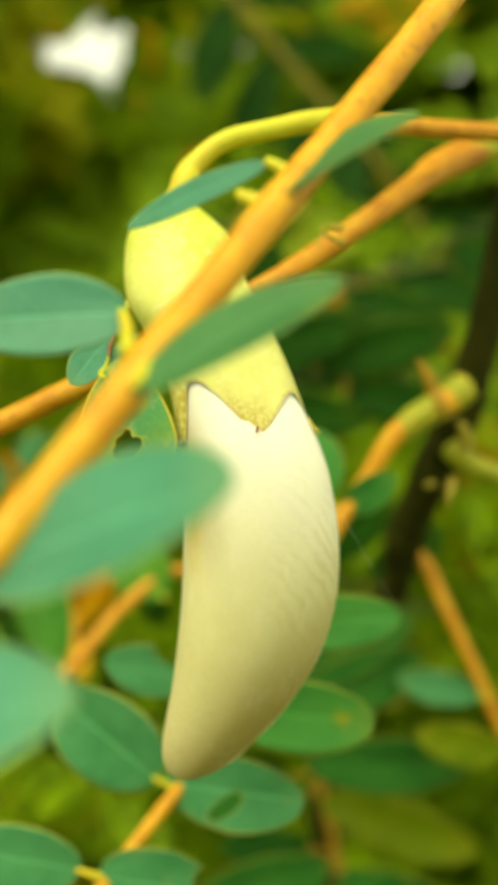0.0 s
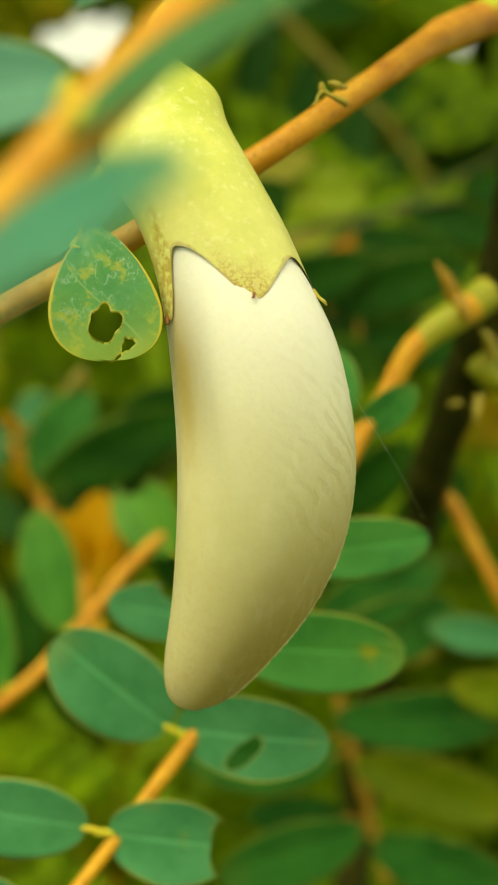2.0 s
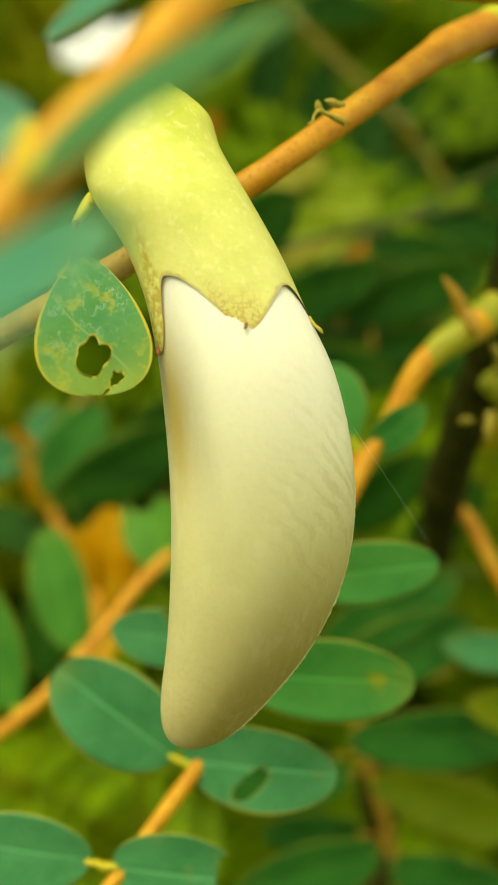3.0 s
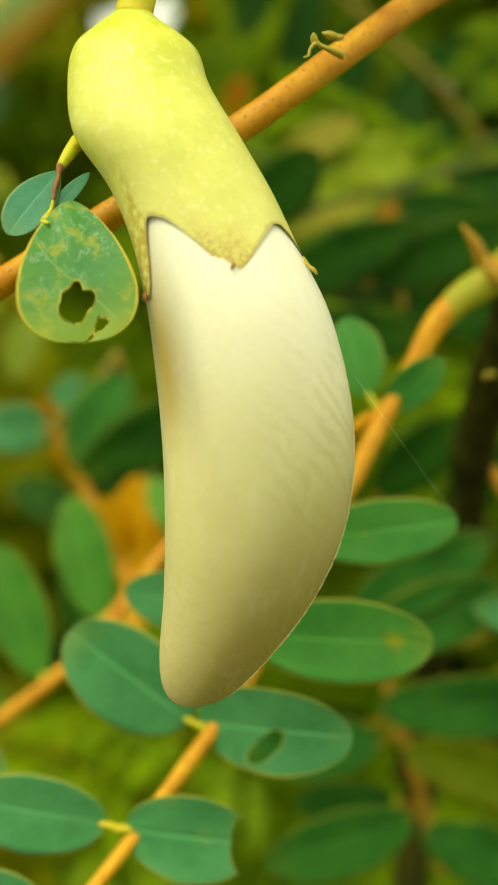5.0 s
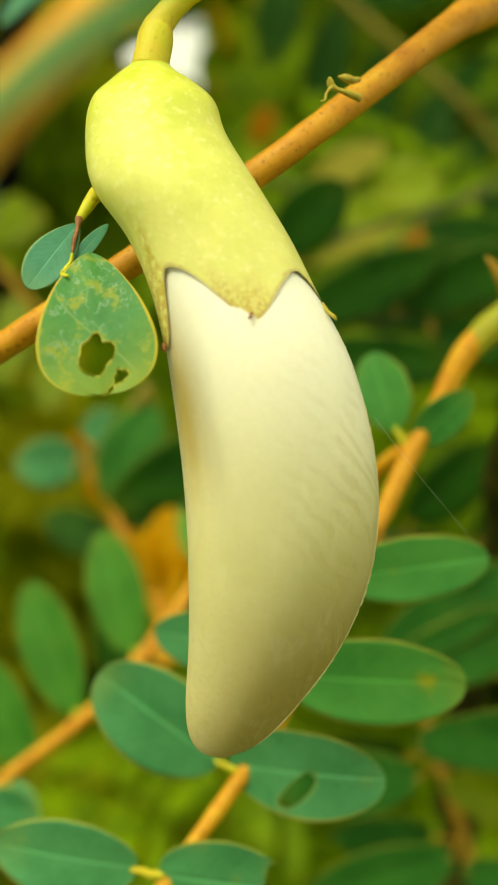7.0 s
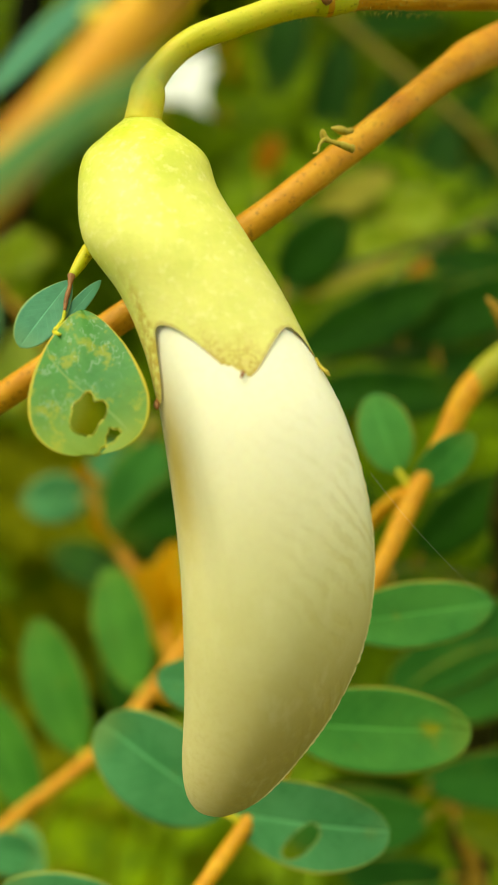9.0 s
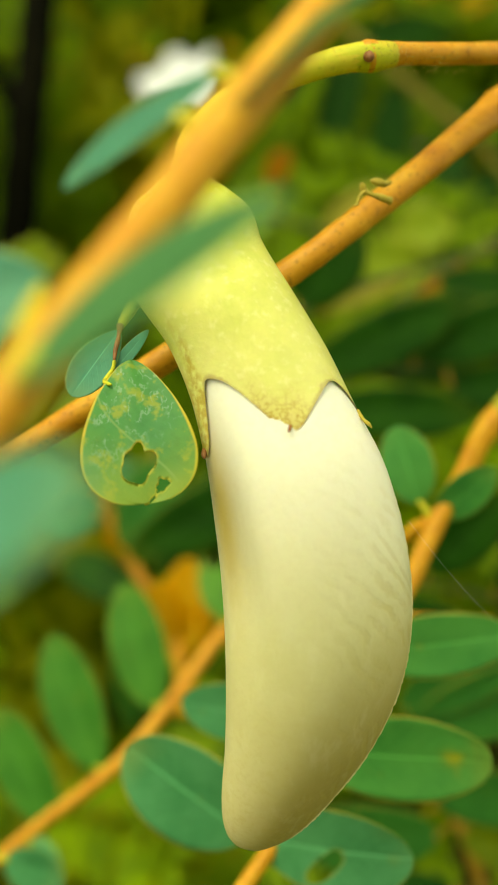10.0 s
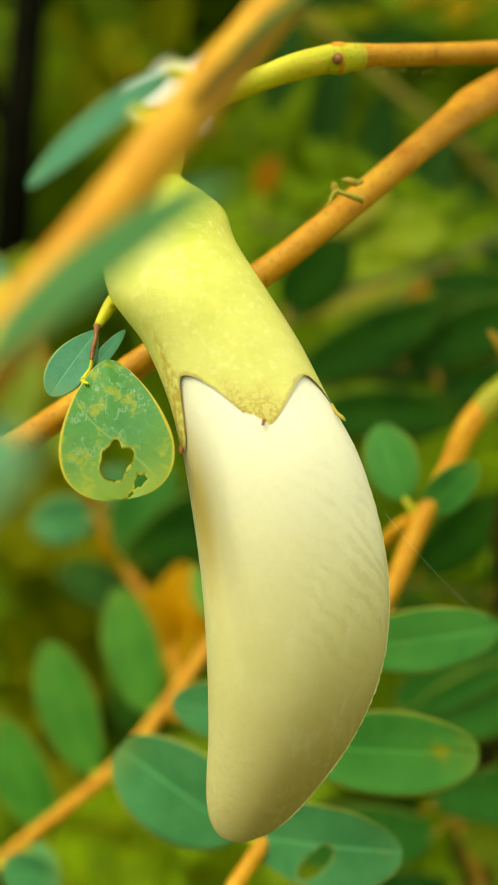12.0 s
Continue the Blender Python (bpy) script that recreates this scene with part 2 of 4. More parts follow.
SEA = leaf_material("sea-green leaf", (0.055, 0.275, 0.100), (0.108, 0.39, 0.165), (0.46, 0.42, 0.06), (0.20, 0.46, 0.04), 0.28, 0.15)
GREEN = leaf_material("mid-green leaf", (0.053, 0.28, 0.060), (0.112, 0.41, 0.090), (0.48, 0.38, 0.04), (0.20, 0.44, 0.015), 0.3, 0.3)
BLOTCHED = leaf_material("blotched green leaf", (0.053, 0.28, 0.055), (0.112, 0.41, 0.082), (0.48, 0.38, 0.04), (0.20, 0.44, 0.015), 0.3, 0.2, blotch=(0.80, 0.48))
KNIFE = leaf_material("thin green leaf on edge", (0.055, 0.20, 0.072), (0.095, 0.28, 0.10), (0.34, 0.40, 0.08), (0.25, 0.45, 0.03), 0.35)
FRESH = leaf_material("fresh green leaf", (0.060, 0.24, 0.018), (0.11, 0.33, 0.030), (0.40, 0.36, 0.04), (0.25, 0.45, 0.01), 0.35, 0.2)
MOSS = leaf_material("soft moss-green leaf", (0.030, 0.16, 0.014), (0.060, 0.23, 0.024), (0.30, 0.30, 0.03), (0.16, 0.36, 0.01), 0.3, 0.2, rough=0.6, gloss=0.2)
# the background leaves' shade is put into this near-black green
DARK = leaf_material("leaf darkened for shade", (0.006, 0.044, 0.002), (0.018, 0.085, 0.005), (0.14, 0.16, 0.01), (0.10, 0.26, 0.005), 0.25, rough=0.6, gloss=0.12)
TEAL = leaf_material("bluish leaf underside", (0.056, 0.25, 0.155), (0.088, 0.33, 0.21), (0.30, 0.42, 0.12), (0.11, 0.33, 0.14), 0.25)
SCARRED = leaf_material("mined and eaten leaf", (0.05, 0.25, 0.075), (0.09, 0.33, 0.08), (0.78, 0.56, 0.06), (0.26, 0.5, 0.02), 0.3, 0.6, mined=True)
# mid-green leaf darkened in its colour for the dim background
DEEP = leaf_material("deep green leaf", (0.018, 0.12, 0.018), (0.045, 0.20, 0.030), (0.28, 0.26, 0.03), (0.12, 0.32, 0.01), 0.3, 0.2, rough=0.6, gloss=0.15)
STRAW = leaf_material("straw-green leaf", (0.30, 0.30, 0.03), (0.46, 0.42, 0.06), (0.5, 0.42, 0.06), (0.45, 0.45, 0.05), 0.35)
DULL_RUST = leaf_material("dull rust leaf", (0.42, 0.15, 0.006), (0.58, 0.26, 0.010), (0.5, 0.28, 0.02), (0.6, 0.28, 0.01), 0.35)
RUSTY = leaf_material("withered orange leaf", (0.74, 0.38, 0.016), (0.86, 0.58, 0.045), (0.7, 0.42, 0.02), (0.9, 0.5, 0.01), 0.5)
# sunlight on some background leaves, put into a brighter yellow-green
LEMON = leaf_material("yellow-green leaf brightened as if sunlit", (0.20, 0.34, 0.010), (0.36, 0.46, 0.03), (0.5, 0.42, 0.04), (0.45, 0.50, 0.01), 0.35, 0.2)
OLIVE = leaf_material("yellow-green leaf", (0.13, 0.22, 0.007), (0.22, 0.30, 0.012), (0.48, 0.36, 0.03), (0.34, 0.42, 0.01), 0.35, 0.3)
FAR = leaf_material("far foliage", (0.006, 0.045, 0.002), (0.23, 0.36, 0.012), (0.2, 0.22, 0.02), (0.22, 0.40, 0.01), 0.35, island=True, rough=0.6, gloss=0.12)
# lit copy of the far foliage: the sunlight is in the colour
BRIGHT = leaf_material("far foliage brightened as if sunlit", (0.16, 0.20, 0.006), (0.38, 0.38, 0.02), (0.3, 0.30, 0.03), (0.42, 0.45, 0.01), 0.4, island=True, rough=0.6, gloss=0.12)
FAR_DRY = leaf_material("far dry foliage", (0.22, 0.13, 0.006), (0.46, 0.28, 0.012), (0.4, 0.3, 0.03), (0.5, 0.35, 0.01), 0.35, island=True, rough=0.6, gloss=0.12)
ORANGE = stem_material("orange rachis", ((0.25, (0.50, 0.19, 0.012)), (0.5, (0.65, 0.32, 0.022)), (0.8, (0.73, 0.43, 0.042))), 170)
RUST = stem_material("russet twig", ((0.25, (0.44, 0.165, 0.012)), (0.5, (0.60, 0.275, 0.022)), (0.8, (0.72, 0.41, 0.045))), 150)
LIME = stem_material("green stalk", ((0.25, (0.38, 0.40, 0.025)), (0.5, (0.54, 0.54, 0.04)), (0.8, (0.64, 0.42, 0.05))), 140)
SEAM = stem_material("petal seam", ((0.25, (0.60, 0.52, 0.22)), (0.5, (0.72, 0.65, 0.36)), (0.8, (0.80, 0.75, 0.50))), 160, speck_share=0.1)
PEDICEL = stem_material("golden green pedicel", ((0.25, (0.44, 0.50, 0.035)), (0.5, (0.58, 0.55, 0.045)), (0.8, (0.68, 0.46, 0.06))), 120, speck_share=0.2)
# dim version of the orange rachis, its shade in the colour
AMBER = stem_material("amber rachis dimmed for shade", ((0.25, (0.30, 0.17, 0.015)), (0.5, (0.42, 0.24, 0.025)), (0.8, (0.46, 0.34, 0.05))), 90, speck_share=0.0)
SPRING = stem_material("fresh green leaf base", ((0.25, (0.20, 0.24, 0.018)), (0.5, (0.34, 0.36, 0.03)), (0.8, (0.46, 0.32, 0.035))), 140)
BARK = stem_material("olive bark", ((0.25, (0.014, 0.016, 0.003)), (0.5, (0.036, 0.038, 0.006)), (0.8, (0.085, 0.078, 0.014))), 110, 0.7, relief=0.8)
PALE_STEM = stem_material("speckled olive rachis", ((0.25, (0.10, 0.09, 0.012)), (0.5, (0.26, 0.22, 0.03)), (0.8, (0.42, 0.34, 0.06))), 260)
# darkened in the colour so that far stalks sink into shade
GREEN_STEM = stem_material("green rachis darkened for shade", ((0.25, (0.03, 0.045, 0.006)), (0.5, (0.06, 0.09, 0.012)), (0.8, (0.12, 0.11, 0.02))), 200)
# the far trunk's shade is put into this near-black bark colour
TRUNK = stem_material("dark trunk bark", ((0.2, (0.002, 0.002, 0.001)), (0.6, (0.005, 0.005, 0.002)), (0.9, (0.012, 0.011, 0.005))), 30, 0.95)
DRY = stem_material("dry scale", ((0.25, (0.30, 0.22, 0.03)), (0.6, (0.46, 0.38, 0.06)), (0.9, (0.2, 0.1, 0.02))), 400)
BROWN = stem_material("brown withered stalk", ((0.25, (0.16, 0.06, 0.02)), (0.6, (0.30, 0.13, 0.05)), (0.9, (0.4, 0.22, 0.10))), 500)
SILK = stem_material("pale silk", ((0.25, (0.75, 0.75, 0.72)), (0.5, (0.82, 0.82, 0.8)), (0.8, (0.85, 0.85, 0.82))), 400, speck_share=0.0)
for rough_bark in (BARK, TRUNK):
    rough_bark.node_tree.nodes["Principled BSDF"].inputs["Specular IOR Level"].default_value = 0.08
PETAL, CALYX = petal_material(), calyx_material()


# ---- shaping ----
def mesh_of(name, bm, material, smooth=True):
    me = bpy.data.meshes.new(name)
    bmesh.ops.recalc_face_normals(bm, faces=bm.faces)
    bm.to_mesh(me)
    bm.free()
    me.materials.append(material)
    if smooth:
        me.polygons.foreach_set("use_smooth", [True] * len(me.polygons))
    return me


def part(name, bm, material, parent, label=""):
    ob = new(name, mesh_of(name, bm, material))
    ob.parent = parent
    return tagged(ob, label)


def thing(name, label, category, group="", at=(0, 0, 0)):
    ob = new(name)
    ob.empty_display_size = 0.01
    return tagged(ob, label, category, group)


def spline(points, s):
    """A smooth curve through the points; s runs from 0 to 1."""
    n = len(points) - 1
    x = min(max(s, 0.0), 1.0) * n
    i = min(int(x), n - 1)
    f = x - i
    p = [Vector(points[min(max(j, 0), n)]) for j in (i - 1, i, i + 1, i + 2)]
    return 0.5 * (2 * p[1] + (p[2] - p[0]) * f + (2 * p[0] - 5 * p[1] + 4 * p[2] - p[3]) * f * f + (3 * p[1] - p[0] - 3 * p[2] + p[3]) * f ** 3)


def tube(points, radii, sides=12, steps=24, lumpy=0.06, nodes=()):
    """A tapered, slightly uneven stem through the points; nodes: (place along, swelling)."""
    bm = bmesh.new()
    rings = []
    side = None
    for k in range(steps + 1):
        s = k / steps
        c = spline(points, s)
        d = (spline(points, s + 0.01) - spline(points, s - 0.01)).normalized()
        side = (side - d * side.dot(d)).normalized() if side else d.orthogonal().normalized()
        up = d.cross(side)
        r = spline([(v, 0, 0) for v in radii], s).x
        r *= 1 + sum(g * math.exp(-((s - at) * 22) ** 2) for at, g in nodes)
        ring = []
        for j in range(sides):
            a = 2 * math.pi * j / sides
            u = side * math.cos(a) + up * math.sin(a)
            p = c + u * r
            ring.append(bm.verts.new(p + u * r * lumpy * noise.noise(p * 0.6 / max(r, 1e-4))))
        rings.append(ring)
    for a, b in zip(rings, rings[1:]):
        for j in range(sides):
            bm.faces.new((a[j], a[(j + 1) % sides], b[(j + 1) % sides], b[j]))
    for ring, at in ((rings[0], 0.0), (rings[-1], 1.0)):
        d = (spline(points, 0.03) - spline(points, 0)) if at == 0 else (spline(points, 1) - spline(points, 0.97))
        tipv = bm.verts.new(spline(points, at) + d.normalized() * (radii[0] if at == 0 else radii[-1]) * (-0.5 if at == 0 else 0.5))
        for j in range(sides):
            bm.faces.new((ring[j], ring[(j + 1) % sides], tipv))
    return bm


def blade(base, tip, width, facing=(0, -1, 0), roll=0.0, cup=0.12, droop=0.06, blunt=0.42, skew=0.0, lean=0.0, n=22, m=14, holes=(), wave=0.03, seed=0, thick=0.00022, ragged=0.28, crease=0.02):
    """One leaflet as a thin closed shell. facing: the way its upper side looks; blunt: 0.3 oblong, 0.6 lens-shaped; skew moves the
    broadest place along, lean does so for one half against the other; holes: (along, across, radius along, radius across, turn) eaten out, in shares of length and half-width."""
    base, tip = Vector(base), Vector(tip)
    axis = tip - base
    length = axis.length
    axis.normalize()
    up = Vector(facing)
    up = (up - axis * up.dot(axis)).normalized()
    side = axis.cross(up)
    q = Matrix.Rotation(radians(roll), 3, axis)
    up, side = q @ up, q @ side
    bm = bmesh.new()
    layer = bm.loops.layers.uv.new("UVMap")
    half = width / 2
    chewed = bm.verts.layers.float.new("chewed")
    grid, where = {}, {}
    shift = Vector((seed * 3.1, seed * 1.7, 0))
    for i in range(n + 1):
        # closer rows at both ends keep the outline round
        s = 0.5 - 0.5 * math.cos(math.pi * i / n)
        for j in range(m + 1):
            v = 2 * j / m - 1
            body = max(math.sin(math.pi * s ** (1 - skew + lean * v)), 0.0) ** (2 * blunt * 0.62)
            x, y, close = s, v, 0.0
            for hs, hv, ra, rb, turn in holes:
                # rows near a hole are drawn onto its ragged rim
                dx, dy = (x - hs) * length, (y - hv) * half
                c, sn = math.cos(radians(turn)), math.sin(radians(turn))
                e, f = (dx * c + dy * sn) / (ra * length), (-dx * sn + dy * c) / (rb * half)
                d = math.hypot(e, f)
                rag = 1 + ragged * noise.noise(Vector((e / (math.hypot(e, f) + 1e-9) * (0.6 + ragged), f / (math.hypot(e, f) + 1e-9) * (0.6 + ragged) + seed, hs * 9)))
                close = max(close, math.exp(-abs(d - rag) * min(ra * length, rb * half) / 0.00035))
                near = min(0.3, 1.1 * max(1 / (n * ra), 2 / (m * rb)))
                if 1e-6 < d and (1 - near) * rag < d < (1 + near) * rag:
                    g = rag / d
                    e, f = e * g, f * g
                    dx, dy = e * ra * length * c - f * rb * half * sn, e * ra * length * sn + f * rb * half * c
                    x, y = hs + dx / length, hv + dy / half
            w = half * body
            ruffle = 1 + 0.035 * noise.noise(Vector((s * 4, seed, v)))
            p = base + axis * (x * length) + side * (y * w * ruffle)
            lift = cup * half * (abs(y) ** 1.6) * body - droop * length * (x - 0.5) ** 2 * 2 + wave * half * noise.noise(Vector((x * 3, y * 1.5, seed + 5)))
            lift -= crease * half * math.exp(-(y / 0.06) ** 2)
            for k, t in ((0, thick / 2), (1, -thick / 2)):
                grid[i, j, k] = bm.verts.new(p + up * (lift + t * (1 - 0.7 * abs(v))))
                grid[i, j, k][chewed] = close
            where[i, j] = (x, 0.5 + 0.5 * y)

    def eaten(i, j):
        x = sum(where[a][0] for a in ((i, j), (i + 1, j), (i, j + 1), (i + 1, j + 1))) / 4
        y = sum(where[a][1] for a in ((i, j), (i + 1, j), (i, j + 1), (i + 1, j + 1))) / 2 - 1
        for hs, hv, ra, rb, turn in holes:
            dx, dy = (x - hs) * length, (y - hv) * half
            c, sn = math.cos(radians(turn)), math.sin(radians(turn))
            e, f = (dx * c + dy * sn) / (ra * length), (-dx * sn + dy * c) / (rb * half)
            rag = 1 + ragged * noise.noise(Vector((e / (math.hypot(e, f) + 1e-9) * (0.6 + ragged), f / (math.hypot(e, f) + 1e-9) * (0.6 + ragged) + seed, hs * 9)))
            if math.hypot(e, f) < rag * 0.985:
                return True
        return False

    keep = {(i, j) for i in range(n) for j in range(m) if not eaten(i, j)}
    ring = lambda i, j: ((i, j), (i + 1, j), (i + 1, j + 1), (i, j + 1))
    for i, j in keep:
        cells = ring(i, j)
        for k in (0, 1):
            order = cells if k == 0 else cells[::-1]
            face = bm.faces.new([grid[a, b, k] for a, b in order])
            for loop, key in zip(face.loops, order):
                loop[layer].uv = where[key]
        for (a, b), (c, d), ni, nj in ((cells[0], cells[1], i, j - 1), (cells[1], cells[2], i + 1, j), (cells[2], cells[3], i, j + 1), (cells[3], cells[0], i - 1, j)):
            if (ni, nj) not in keep:
                face = bm.faces.new((grid[a, b, 0], grid[c, d, 0], grid[c, d, 1], grid[a, b, 1]))
                for loop in face.loops:
                    loop[layer].uv = (0.5, 0.999)
    bmesh.ops.remove_doubles(bm, verts=bm.verts, dist=1e-6)
    return bm


def leaflet(leaf, base, tip, width, material, label="", joint=None, name="leaflet", **shape):
    """A leaflet of a compound leaf, with its short stalk to the rachis."""
    shape.setdefault("seed", (hash((round(base[0] * 1e4), round(tip[2] * 1e4))) % 97) * 0.37)
    ob = part(name, blade(base, tip, width, **shape), material, leaf, label)
    if joint:
        b, j = Vector(base), Vector(joint)
        inward = (Vector(tip) - b).normalized() * width * 0.06
        stalk = part("leaflet_stalk", tube([j, (j + b) / 2 + Vector((0, 0, 0.0003)), b + inward], [0.0008, 0.0007, 0.0005], 8, 6), AMBER if material in (DARK, DEEP, OLIVE, LEMON, STRAW) else LIME, ob, "short stalk")
    return ob


# ---- the flower bud ----
# height, sideways centre, half-width
CALYX_LINE = ((0.0359, -0.0144, 0.0024), (0.0343, -0.0144, 0.0027), (0.0329, -0.0144, 0.0041), (0.0314, -0.0140, 0.0059), (0.0286, -0.0137, 0.0085), (0.0238, -0.0131, 0.0096), (0.0166, -0.0103, 0.0112), (0.0094, -0.0056, 0.0108), (0.0020, -0.0021, 0.0110), (-0.0054, 0.0008, 0.0120))
KEEL_LINE = ((0.0094, -0.0055, 0.0095), (0.0020, -0.0020, 0.0107), (-0.0054, 0.0008, 0.0119), (-0.0130, 0.0026, 0.0125), (-0.0208, 0.0038, 0.0127), (-0.0288, 0.0042, 0.0125), (-0.0369, 0.0036, 0.0117), (-0.0452, 0.0019, 0.0101), (-0.0532, -0.0009, 0.0078), (-0.0580, -0.0026, 0.0058), (-0.0609, -0.0035, 0.0036), (-0.0621, -0.0037, 0.0010))


def bud_depth(z):
    """How far back the bud's axis lies at a height: the calyx leans away."""
    return 0.0040 + 0.2113 * z + 3.73 * z * z


def loft(line, deep, rim=None, rings=70, sides=72, closed=True, seam=0.0, hollow=0.0, keel=0.0, ripple=0.0):
    """A body lofted down the line. rim(angle): how far the lower end reaches. The sides' angle runs from the back, the front at a half."""
    bm = bmesh.new()
    layer = bm.loops.layers.uv.new("UVMap")
    grid = []
    for i in range(rings + 1):
        ring = []
        for j in range(sides):
            a = 2 * math.pi * j / sides
            s = i / rings * (rim(a) if rim else 1.0)
            z, x, r = spline(line, s)
            z2, x2, r2 = spline(line, min(s + 0.01, 1)) if s < 0.985 else spline(line, s)
            sx, cy = -math.sin(a), math.cos(a)
            # a blunt front, a sharper seam along one flank
            dx = r * sx
            dy = r * deep(s) * cy * (1 - keel * min(1.35, 1.7 * s) * max(0.0, sx + 0.1) ** 1.5)
            # the seam flank swings forward; a shallow hollow runs down beside the other flank
            dy -= seam * max(0.0, sx) ** 2 * math.sin(math.pi * min(1.0, s * 1.05))
            if hollow and cy < 0:
                dy += hollow * r * math.exp(-((sx + 0.76) / 0.17) ** 2 - ((s - 0.34) / 0.15) ** 2)
            off = ripple * r * noise.noise(Vector((sx * 1.5, cy * 1.5, s * 5)))
            ring.append(bm.verts.new((x + dx * (1 + off), bud_depth(z) + dy * (1 + off), z)))
        grid.append(ring)
    for i in range(rings):
        for j in range(sides):
            k = (j + 1) % sides
            f = bm.faces.new((grid[i][j], grid[i][k], grid[i + 1][k], grid[i + 1][j]))
            for loop, (u, v) in zip(f.loops, ((i, j), (i, j + 1), (i + 1, j + 1), (i + 1, j))):
                loop[layer].uv = (u / rings, v / sides)
    for ring in (grid[0], grid[-1]) if closed else (grid[0],):
        f = bm.faces.new(ring)
        for loop in f.loops:
            loop[layer].uv = (0.0 if ring is grid[0] else 0.99, 0.5)
    return bm


RIM = ((-2.7, 0.0045), (-2.2, 0.0042), (-1.8, 0.0010), (-1.5, -0.0042), (-1.3, -0.0058), (-1.13, -0.0038), (-1.0, -0.0014), (-0.90, 0.0036), (-0.80, 0.0052), (-0.62, 0.0053), (-0.42, 0.0047), (-0.22, 0.0021), (-0.08, 0.0000), (0.07, -0.0015), (0.22, -0.0006), (0.42, 0.0012), (0.68, 0.0036), (0.9, 0.0049), (1.0, 0.0054), (1.15, 0.0044), (1.35, 0.0025), (1.5, 0.0006), (1.6, -0.0006), (1.75, 0.0005), (2.1, 0.0042), (2.4, 0.0045), (2.7, 0.0020), (2.95, 0.0), (3.2, 0.0025))


def calyx_rim(a):
    """Four blunt teeth of unequal width, by the height of the rim round the calyx; the one on the inner curve reaches lowest."""
    b = math.atan2(math.sin(a - math.pi), math.cos(a - math.pi))
    b += 2 * math.pi if b < -2.7 else 0
    z = sum(np.interp(b + d, [p[0] for p in RIM], [p[1] for p in RIM]) for d in (-0.12, -0.06, 0.0, 0.06, 0.12)) / 5
    return 0.8889 + (0.0020 - float(z)) / 0.0666


flower = thing("flower_bud", "cream-white sickle-shaped flower bud with lime-green calyx hanging from its stalk", "flower bud")
part("petals", loft(KEEL_LINE, lambda s: 0.64 + 0.165 * (1 - s), keel=0.45, seam=0.0005, hollow=0.24, ripple=0.02), PETAL, flower, "closed cream-white petals turning olive at the tip, with shade painted on the flanks")
seam_line = []
for k in range(9):
    s = 0.17 + 0.78 * k / 8
    z, x, r = spline(KEEL_LINE, s)
    seam_line.append((x + r * 0.998, bud_depth(z) - 0.0005 * math.sin(math.pi * min(1.0, s * 1.05)), z))
part("seam", tube(seam_line, [0.00008, 0.00012, 0.00016, 0.00020, 0.00022, 0.00022, 0.00020, 0.00015, 0.00008], 8, 160, 0.9), SEAM, flower, "thin crimped seam along the keel")
part("calyx", loft(CALYX_LINE, lambda s: 1.0 - 0.25 * s, rim=calyx_rim, sides=144, closed=False, ripple=0.03), CALYX, flower, "swollen lime-green calyx with brown-edged teeth")
part("calyx_tip", tube([(0.0093, 0.0030, 0.0009), (0.0097, 0.0022, 0.0002), (0.0101, 0.0014, -0.0003), (0.0106, 0.0010, -0.0007), (0.0110, 0.0010, -0.0012)], [0.00030, 0.00026, 0.00022, 0.00026, 0.00012], 8, 14), DRY, flower, "dry curled calyx tooth")
part("calyx_tip", tube([(-0.0111, 0.0010, -0.0043), (-0.0111, 0.0000, -0.0048), (-0.0110, -0.0004, -0.0053)], [0.0003, 0.0004, 0.0002], 8, 8), BROWN, flower, "brown withered tooth point")
part("calyx_tip", tube([(0.0001, -0.0050, -0.0005), (-0.0000, -0.0057, -0.0010), (-0.0002, -0.0058, -0.0012)], [0.00022, 0.0002, 0.0001], 8, 8), BROWN, flower, "brown withered tooth point")
part("pedicel", tube([(-0.0144, 0.0154, 0.0335), (-0.0137, 0.0161, 0.0379), (-0.0133, 0.0166, 0.0396), (-0.0124, 0.0169, 0.0410), (-0.0112, 0.0171, 0.0426), (-0.0089, 0.0175, 0.0447), (-0.0061, 0.0180, 0.0464), (-0.0004, 0.0188, 0.0486), (0.0047, 0.0198, 0.0506), (0.0103, 0.0210, 0.0521)], [0.0027, 0.0025, 0.0021, 0.0019, 0.0018, 0.0018, 0.0018, 0.0018, 0.0019, 0.0020], 16, 56), PEDICEL, flower, "arching yellow-green pedicel with a pinkish upper side")

# ---- the stalk that carries the flower, and the russet twig behind it ----
stalk = thing("flower_stalk", "russet hairy flower stalk with a pale green node", "stalk")
part("stem", tube([(0.0069, 0.0203, 0.0513), (0.0099, 0.0210, 0.0520), (0.0125, 0.0216, 0.0525), (0.0174, 0.0240, 0.0535), (0.0270, 0.0290, 0.0551), (0.0394, 0.0360, 0.0575), (0.0586, 0.0460, 0.0615)], [0.0019, 0.0021, 0.0021, 0.0017, 0.0017, 0.0018, 0.0020], 14, 40, nodes=((0.30, 0.12),)), RUST, stalk)
part("node", tube([(0.0064, 0.0202, 0.0512), (0.0099, 0.0209, 0.0520), (0.0125, 0.0215, 0.0524), (0.0156, 0.0228, 0.0530)], [0.0019, 0.0021, 0.00225, 0.0018], 14, 14), LIME, stalk, "pale green swollen node")
part("scar", tube([(0.0116, 0.0192, 0.0516), (0.0116, 0.0188, 0.0515), (0.0118, 0.0192, 0.0516)], [0.0005, 0.0009, 0.0005], 10, 6), BROWN, stalk, "round brown scar")

